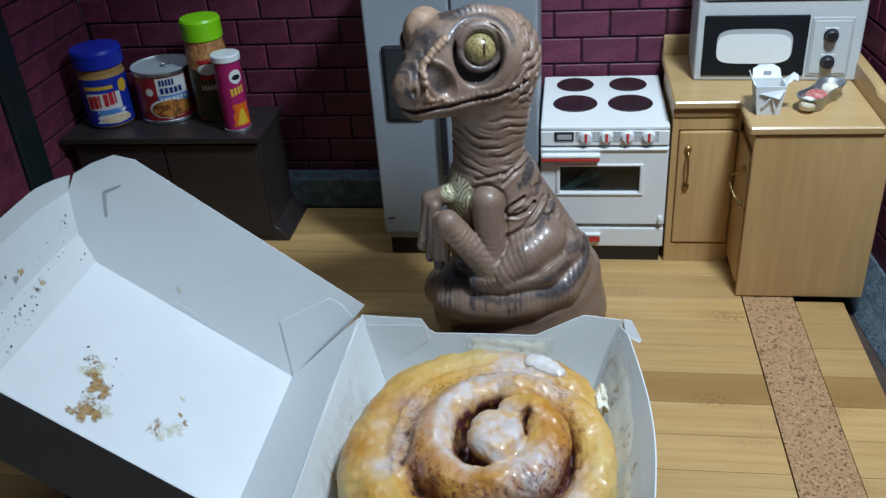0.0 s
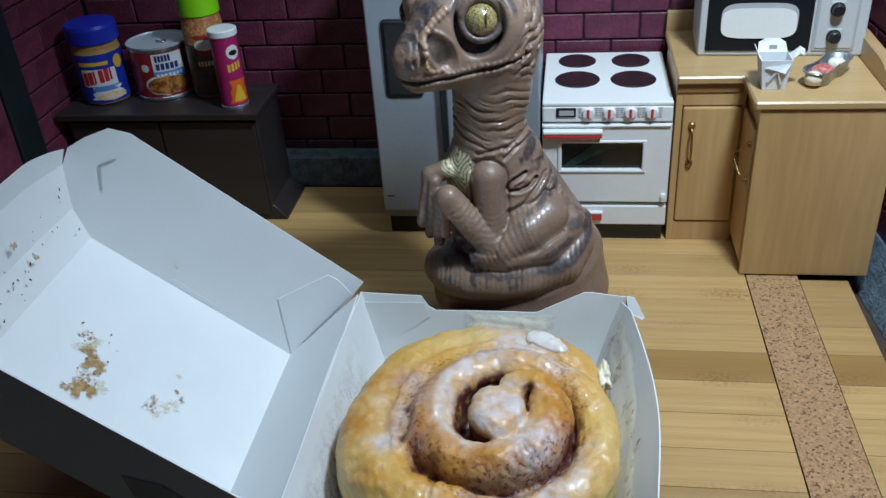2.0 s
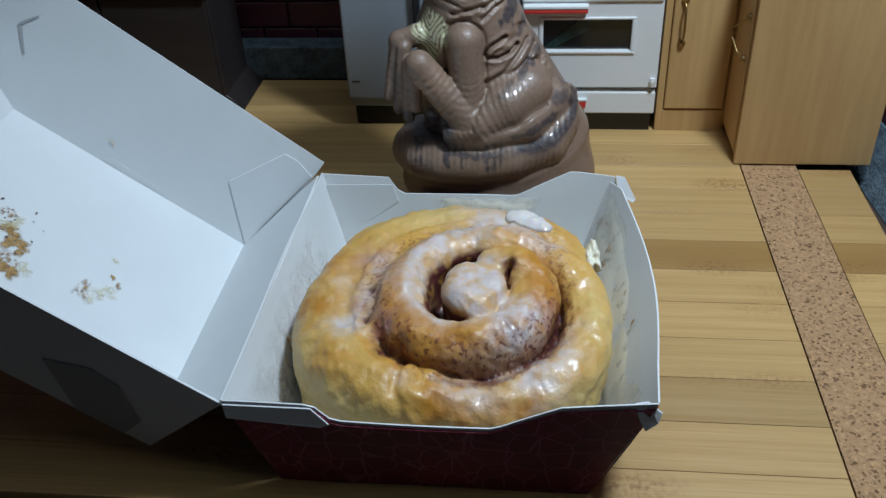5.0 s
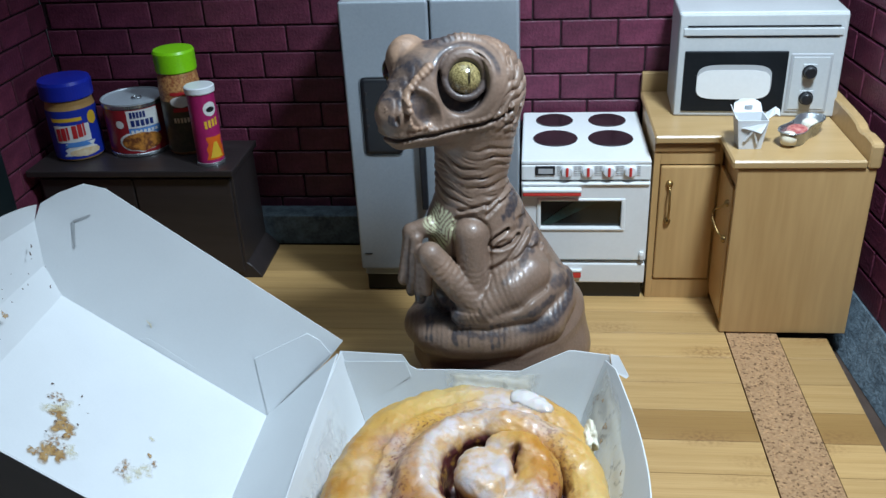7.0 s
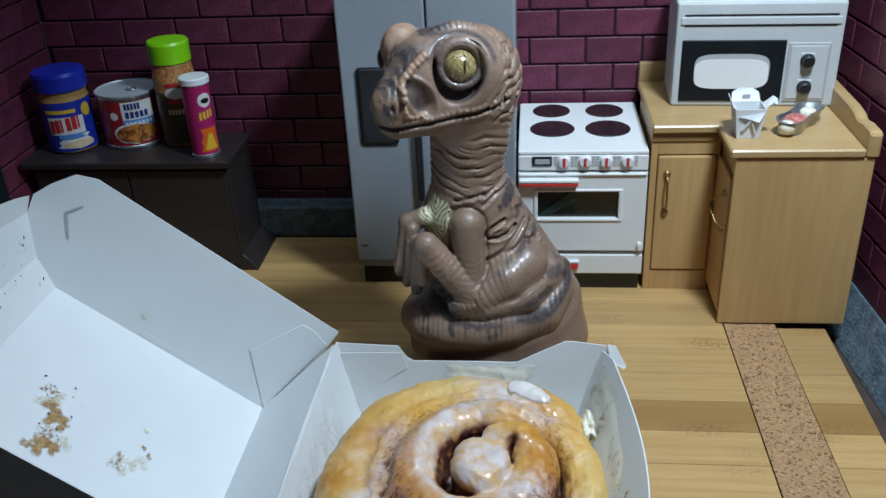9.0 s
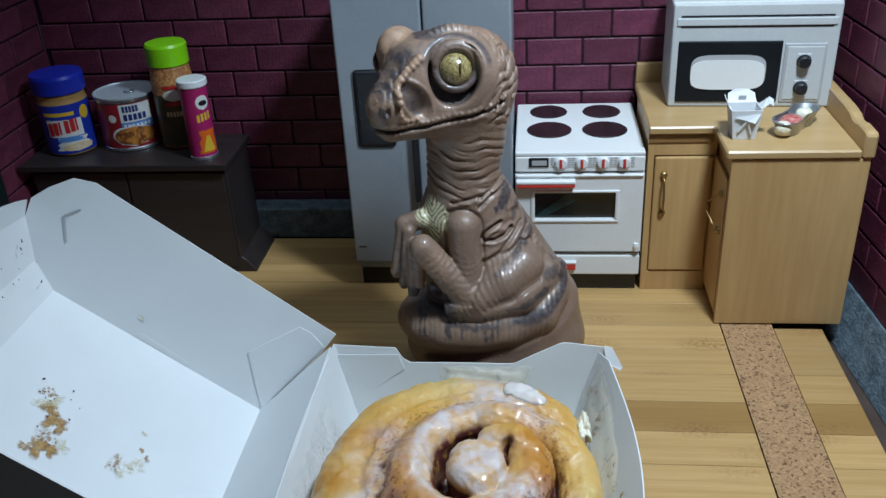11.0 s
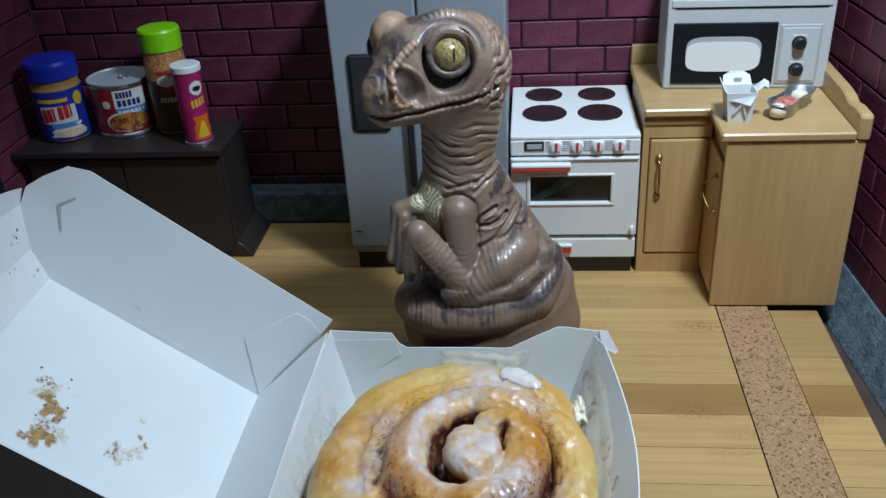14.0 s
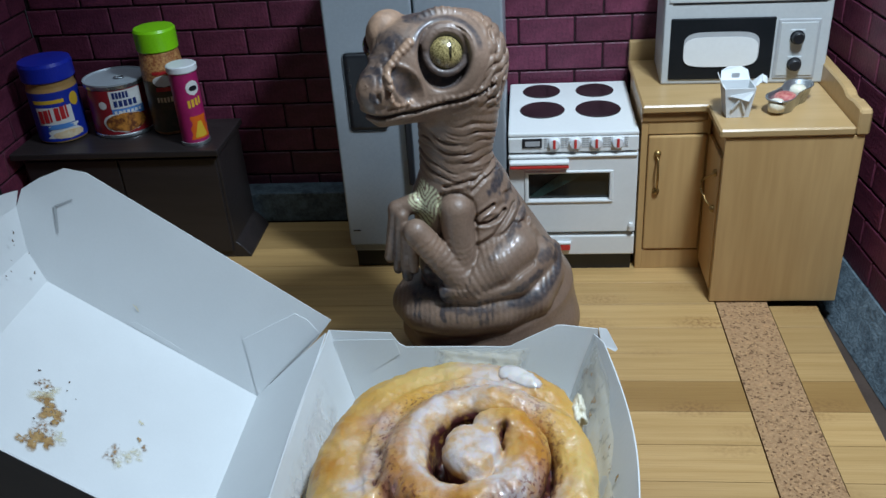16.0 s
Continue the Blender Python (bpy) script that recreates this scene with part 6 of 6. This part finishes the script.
    f = f + 0.00022 * np.sin(g[2] * 2600 + 4 * np.sin(g[0] * 300)) * np.clip((0.0008 - arm) / 0.0008, 0, 1) * np.clip((0.0680 - g[2]) / 0.004, 0, 1) * (g[0] >= 0.001)
    f = np.maximum(f, -g[2])
    pts, quads = skinned(g, f)
    edges = np.concatenate([quads[:, [0, 1]], quads[:, [1, 2]], quads[:, [2, 3]], quads[:, [3, 0]]])
    count = np.bincount(edges.ravel(), minlength=len(pts))[:, None]
    near_eye = np.linalg.norm(pts - E - gaze * 0.003, axis=1) < 0.0120
    for k in range(3):
        total = np.stack([np.bincount(edges[:, 0], pts[edges[:, 1], j], len(pts)) + np.bincount(edges[:, 1], pts[edges[:, 0], j], len(pts)) for j in range(3)], 1)
        share = 0.5 * (near_eye | (k == 0))[:, None]
        pts = pts + share * (total / count - pts)
    # ---- markings, with shade of hollows and grooves in the colour ----
    vf, vs, vu = (pts - M) @ F, (pts - M) @ S, pts[:, 2] - M[2]
    ea, eb, ec = (pts - E) @ r1, (pts - E) @ r2, (pts - E) @ gaze
    er, et = np.hypot(ea, eb), np.degrees(np.arctan2(eb, ea))
    x, y, z = pts.T
    n1, n2 = waves(pts, 0.009, 41), waves(pts, 0.0035, 42)

    def soft(v, w):
        return np.clip(0.5 + v / w, 0, 1)

    facing = ec > -0.003
    # dark socket paint; shade of lid gap and brow groove put into its colour
    dark = 0.92 * soft(1.0 - np.sqrt(((ea + 0.0012) / 0.0098) ** 2 + ((eb + 0.0014) / 0.0118) ** 2), 0.12) * facing
    lid = soft(0.0019 - np.abs(er - 0.0083), 0.0006) * facing * soft(et - 8, 12) * soft(172 - et, 12) * soft(ec - 0.0030, 0.001)
    dark = dark * (1 - 0.55 * lid) * (1 - 0.25 * soft(0.0014 - np.abs(er - 0.0076), 0.0008))
    dark = np.maximum(dark, 0.85 * soft(0.0010 - np.abs(er - 0.0122), 0.0007) * facing * soft(et - 0, 15) * soft(170 - et, 15))
    dark = np.maximum(dark, 0.30 * soft(0.0008 - np.abs(er - 0.0158), 0.0008) * facing * soft(et - 20, 15) * soft(160 - et, 15))
    # bars across the nose, patch between the brows, hollow of the cheek
    dark = np.maximum(dark, soft(0.0072 - np.abs(vs) + 0.0010 * n1, 0.002) * soft(vf - 0.008, 0.004) * soft(0.024 - vf, 0.003) * soft(vu + 0.0095, 0.003) * np.clip(0.72 + 0.22 * np.sin((vf + 0.5 * vu) * 3400) + 0.2 * n1, 0, 1))
    dark = np.maximum(dark, soft(0.0062 - np.hypot(vf + 0.0035, (vs - 0.0022) / 1.1) + 0.0008 * n2, 0.0015) * soft(vu - 0.006, 0.002) * 0.85)
    cheek = ((vf - 0.0135 - 0.35 * (vu + 0.0075)) / 0.0040) ** 2 + ((vu + 0.0078) / 0.0064) ** 2
    dark = np.maximum(dark, soft(0.85 - cheek + 0.30 * n2, 0.35) * np.clip(0.80 + 0.35 * n1, 0.40, 0.95) * (vs > 0.003))
    front = soft(0.368 - y, 0.003)

    def patch(px, pz, rx, rz, tilt, much):
        c_, s_ = math.cos(radians(tilt)), math.sin(radians(tilt))
        a, b_ = (x * 1000 - px) * c_ + (z * 1000 - pz) * s_, -(x * 1000 - px) * s_ + (z * 1000 - pz) * c_
        return much * soft(1 - np.hypot(a / rx, b_ / rz) + 0.30 * n2 + 0.12 * n1, 0.4) * front

    for args in ((20.5, 88, 2.6, 6.5, -30, 0.95), (25.5, 81.5, 1.8, 5.0, -35, 0.75), (30.5, 76.5, 2.0, 5.0, -40, 0.9), (35.0, 70.5, 1.6, 4.5, -30, 0.9), (30.0, 70.0, 1.3, 5.0, -30, 0.8), (25.5, 66.5, 1.2, 4.5, -42, 0.7), (18.5, 61.5, 1.0, 3.5, -50, 0.5), (40.5, 60.0, 1.7, 5.0, -18, 0.9),
                 (43.5, 51.0, 1.8, 6.0, -12, 0.95), (38.5, 53.5, 3.0, 2.6, 10, 0.75), (32.0, 47.5, 7.0, 1.7, 14, 0.85), (24.0, 45.5, 4.0, 1.1, 6, 0.7)):
        dark = np.maximum(dark, patch(*args))
    on_tail = soft(0.356 - y, 0.004) * soft(z - 0.0330 + 0.0010 * n1, 0.002) * soft(0.0430 - z, 0.002)
    bars = np.zeros(len(pts))
    for c, w in ((-0.0160, 0.0007), (-0.0140, 0.0005), (-0.0030, 0.0009), (-0.0005, 0.0006), (0.0022, 0.0004), (0.0120, 0.0007), (0.0145, 0.0007), (0.0165, 0.0004)):
        bars = np.maximum(bars, soft(w - np.abs(x - c + 0.0005 * n1) + 0.0006 * n2, 0.0006))
    dark = np.maximum(dark, 0.85 * bars * on_tail)
    dark = np.maximum(dark, 0.8 * soft(0.0011 - np.abs(z - 0.0385) + 0.0008 * n2, 0.0012) * soft(x + 0.004, 0.003) * soft(0.018 - x, 0.004) * soft(0.352 - y, 0.003))
    ridge = 0.0400 + 0.0005 * np.exp((x - 0.030) * 190)
    dark = np.maximum(dark, soft(0.0021 - np.abs(z - ridge) * 0.9 + 0.0005 * n1, 0.0014) * soft(x - 0.021, 0.006) * soft(0.366 - y, 0.003) * 0.9 * (z < 0.060))
    # hollow below the forearm painted dark: its shade is put into the colour
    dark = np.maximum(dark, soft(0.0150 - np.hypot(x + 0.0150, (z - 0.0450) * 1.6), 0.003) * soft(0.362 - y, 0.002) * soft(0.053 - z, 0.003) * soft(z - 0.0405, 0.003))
    dark = np.maximum(dark, 0.55 * soft(0.0012 - np.abs(x + 0.0232), 0.0010) * soft(0.070 - z, 0.004) * soft(z - 0.05, 0.003) * soft(0.356 - y, 0.002))
    mouth = np.interp(vf, [-0.020, -0.0118, 0.0000, 0.0100, 0.020, 0.028], [-0.0108, -0.0140, -0.0168, -0.0184, -0.0186, -0.0176])
    dark = np.maximum(dark, soft(0.00040 - np.abs(vu - mouth), 0.0006) * (vf > -0.0160) * (vf < 0.04) * (vu > -0.03) * 0.9)
    dark = np.maximum(dark, soft(0.0013 - np.hypot(vf - 0.0245 - 0.3 * (vu + 0.0102), (vu + 0.0102) * 0.55), 0.0007) * (vs > 0.003))
    # cream throat with a fern of brown strokes
    wide = np.interp(z, [0.060, 0.070, 0.080, 0.086, 0.089], [0.0012, 0.0042, 0.0066, 0.0062, 0.0])
    axis = np.interp(z, [0.060, 0.070, 0.080, 0.088], [-0.0040, -0.0068, -0.0095, -0.0105])
    strokes = np.abs(np.sin(np.pi * (z * 1000 - 1.25 * np.abs(x - axis - 0.0008 * n1) * 1000) / 2.3 + 0.5 * n2)) > 0.58
    cream = (z < 0.089) * (z > 0.058) * soft(wide - np.abs(x - axis) + 0.0006 * n2, 0.0012) * soft(0.3585 - y, 0.003) * np.where((z < 0.071) & (np.abs(x - axis) < 0.0022), 1.0, strokes * 1.0)
    lump_d = np.sqrt(sum(((pts - lump_at) @ v / r) ** 2 for v, r in ((F, lump_r[0]), (S, lump_r[1]), (Z, lump_r[2]))))
    tan = 0.8 * np.clip(0.8 + 0.35 * n2, 0, 1) * soft(1.28 - lump_d + 0.06 * n1, 0.25) * soft(vu + 0.0005 - 0.25 * vf, 0.004) * soft(0.0005 - vs + 0.0006 * n2, 0.002)
    tan = np.maximum(tan, 0.45 * soft(0.0060 - np.hypot(vf - 0.0230, vu + 0.0060), 0.004) * soft(0.0075 - np.abs(vs), 0.003))
    tan = np.maximum(tan, 0.30 * soft(0.0070 - np.linalg.norm(pts - np.array((-0.009, 0.344, 0.066)), axis=1), 0.004))
    tan = np.maximum(tan, 0.30 * soft(er - 0.0150, 0.002) * soft(0.0210 - er, 0.003) * facing * soft(et - 15, 20) * soft(100 - et, 20))
    on_bead = np.zeros(len(pts))
    for p, r in beads:
        on_bead = np.maximum(on_bead, soft(1.35 * r - np.linalg.norm(pts - p, axis=1), 0.0006))
    tan, dark = np.maximum(tan, 0.75 * on_bead), dark * (1 - on_bead)
    on_arm = np.linalg.norm(pts - np.array((0.003, 0.349, 0.066)), axis=1) - 0.0120
    cream = cream * soft(on_arm, 0.002) * (y > 0.3465)
    dark = dark * (1 - cream)
    # ---- eyeballs ----
    eyes, eye_quads, pupil, base = [], [], [], len(pts)
    far_gaze = -S * 0.8 + F * 0.55 + Z * 0.1
    for e, way, R, near in ((E + gaze * 0.0016, gaze, 0.0066, True), (H(0.0026, -0.0136, 0.0008), far_gaze / np.linalg.norm(far_gaze), 0.0066, False)):
        right = np.cross(Z, way)
        right = right / np.linalg.norm(right)
        upv = np.cross(way, right)
        U, V = 96, 64
        first = base + sum(len(k) for k in eyes)
        th, ph = np.meshgrid(np.arange(U) * 2 * np.pi / U, np.linspace(0.001, np.pi * 0.62, V), indexing="ij")
        a, b_, c_ = np.sin(ph) * np.cos(th), np.sin(ph) * np.sin(th), np.cos(ph)
        p = e + R * (a[..., None] * right + b_[..., None] * upv + c_[..., None] * way)
        eyes.append(p.reshape(-1, 3))
        off = a - 0.16 - 0.10 * b_
        slit = np.clip((0.085 * np.clip(1 - ((b_ - 0.06) / 0.62) ** 2, 0, 1) - np.abs(off)) / 0.03 + 0.5, 0, 1) * (np.abs(b_ - 0.06) < 0.62)
        rim = np.clip((np.hypot(a, b_) - 0.93) / 0.04, 0, 1) if near else np.ones(a.shape)
        pupil.append(np.maximum(slit, rim).reshape(-1))
        i, j = np.meshgrid(np.arange(U), np.arange(V - 1), indexing="ij")
        k = lambda i, j: first + (i % U) * V + j
        eye_quads.append(np.stack([k(i, j), k(i, j + 1), k(i + 1, j + 1), k(i + 1, j)], -1).reshape(-1, 4))
    extra = sum(len(k) for k in eyes)
    at = np.array((0.0150, 0.370, 0.0))
    me = mesh_of("raptor_figure", np.concatenate([pts] + eyes) - at, np.concatenate([quads] + eye_quads))
    me.materials.append(SKIN)
    me.materials.append(EYE)
    me.polygons.foreach_set("material_index", np.concatenate([np.zeros(len(quads), int), np.ones(sum(len(k) for k in eye_quads), int)]))
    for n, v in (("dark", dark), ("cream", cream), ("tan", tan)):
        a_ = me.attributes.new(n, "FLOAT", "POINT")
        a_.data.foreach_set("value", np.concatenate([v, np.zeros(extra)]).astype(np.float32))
    a_ = me.attributes.new("pupil", "FLOAT", "POINT")
    a_.data.foreach_set("value", np.concatenate([np.zeros(base)] + pupil).astype(np.float32))
    ob = new("raptor_figure", me)
    ob.location = at
    tagged(ob, "brown sitting baby raptor figure with golden eyes", "figurine")


raptor()

# ---- bricks and strips, one by one ----
bm = box(-LONG / 2 + 0.0005, LONG / 2 - 0.0005, -0.0012, 0.0002, -STEP / 2 + 0.0005, STEP / 2 - 0.0005, 0.0005, 1)
brick_mesh = finish("brick", bm, BRICK, (0, 0, 0))
lay_bricks(back_wall, 0.4255, HIGH, 0.0097, 0.91, brick_mesh)
lay_bricks(left_wall, 0.074, HIGH, 0.0097, 0.2 + 0.056 / LONG, brick_mesh)
lay_bricks(right_wall, 0.33, HIGH, 0.0097, 0.3, brick_mesh)
STRIP = 0.0196
for host, x0, x1, ytop in ((deck, -0.30, 0.1192, 0.489), (edge, 0.1436, 0.1654, 0.3965)):
    y = 0.3988 - STRIP * 10
    while y < ytop - 0.002:
        y2 = min(y + STRIP, ytop)
        dark = abs(y - (0.3988 - 4 * STRIP)) < 0.002
        ob = new("strip", finish("strip", box(x0, x1, y + 0.00010, y2 - 0.00010, -0.0011, 0.0, 0.0001, 1), BAMBOO_DARK if dark else BAMBOO, (0, 0, 0)))
        ob.parent = host
        y = y2
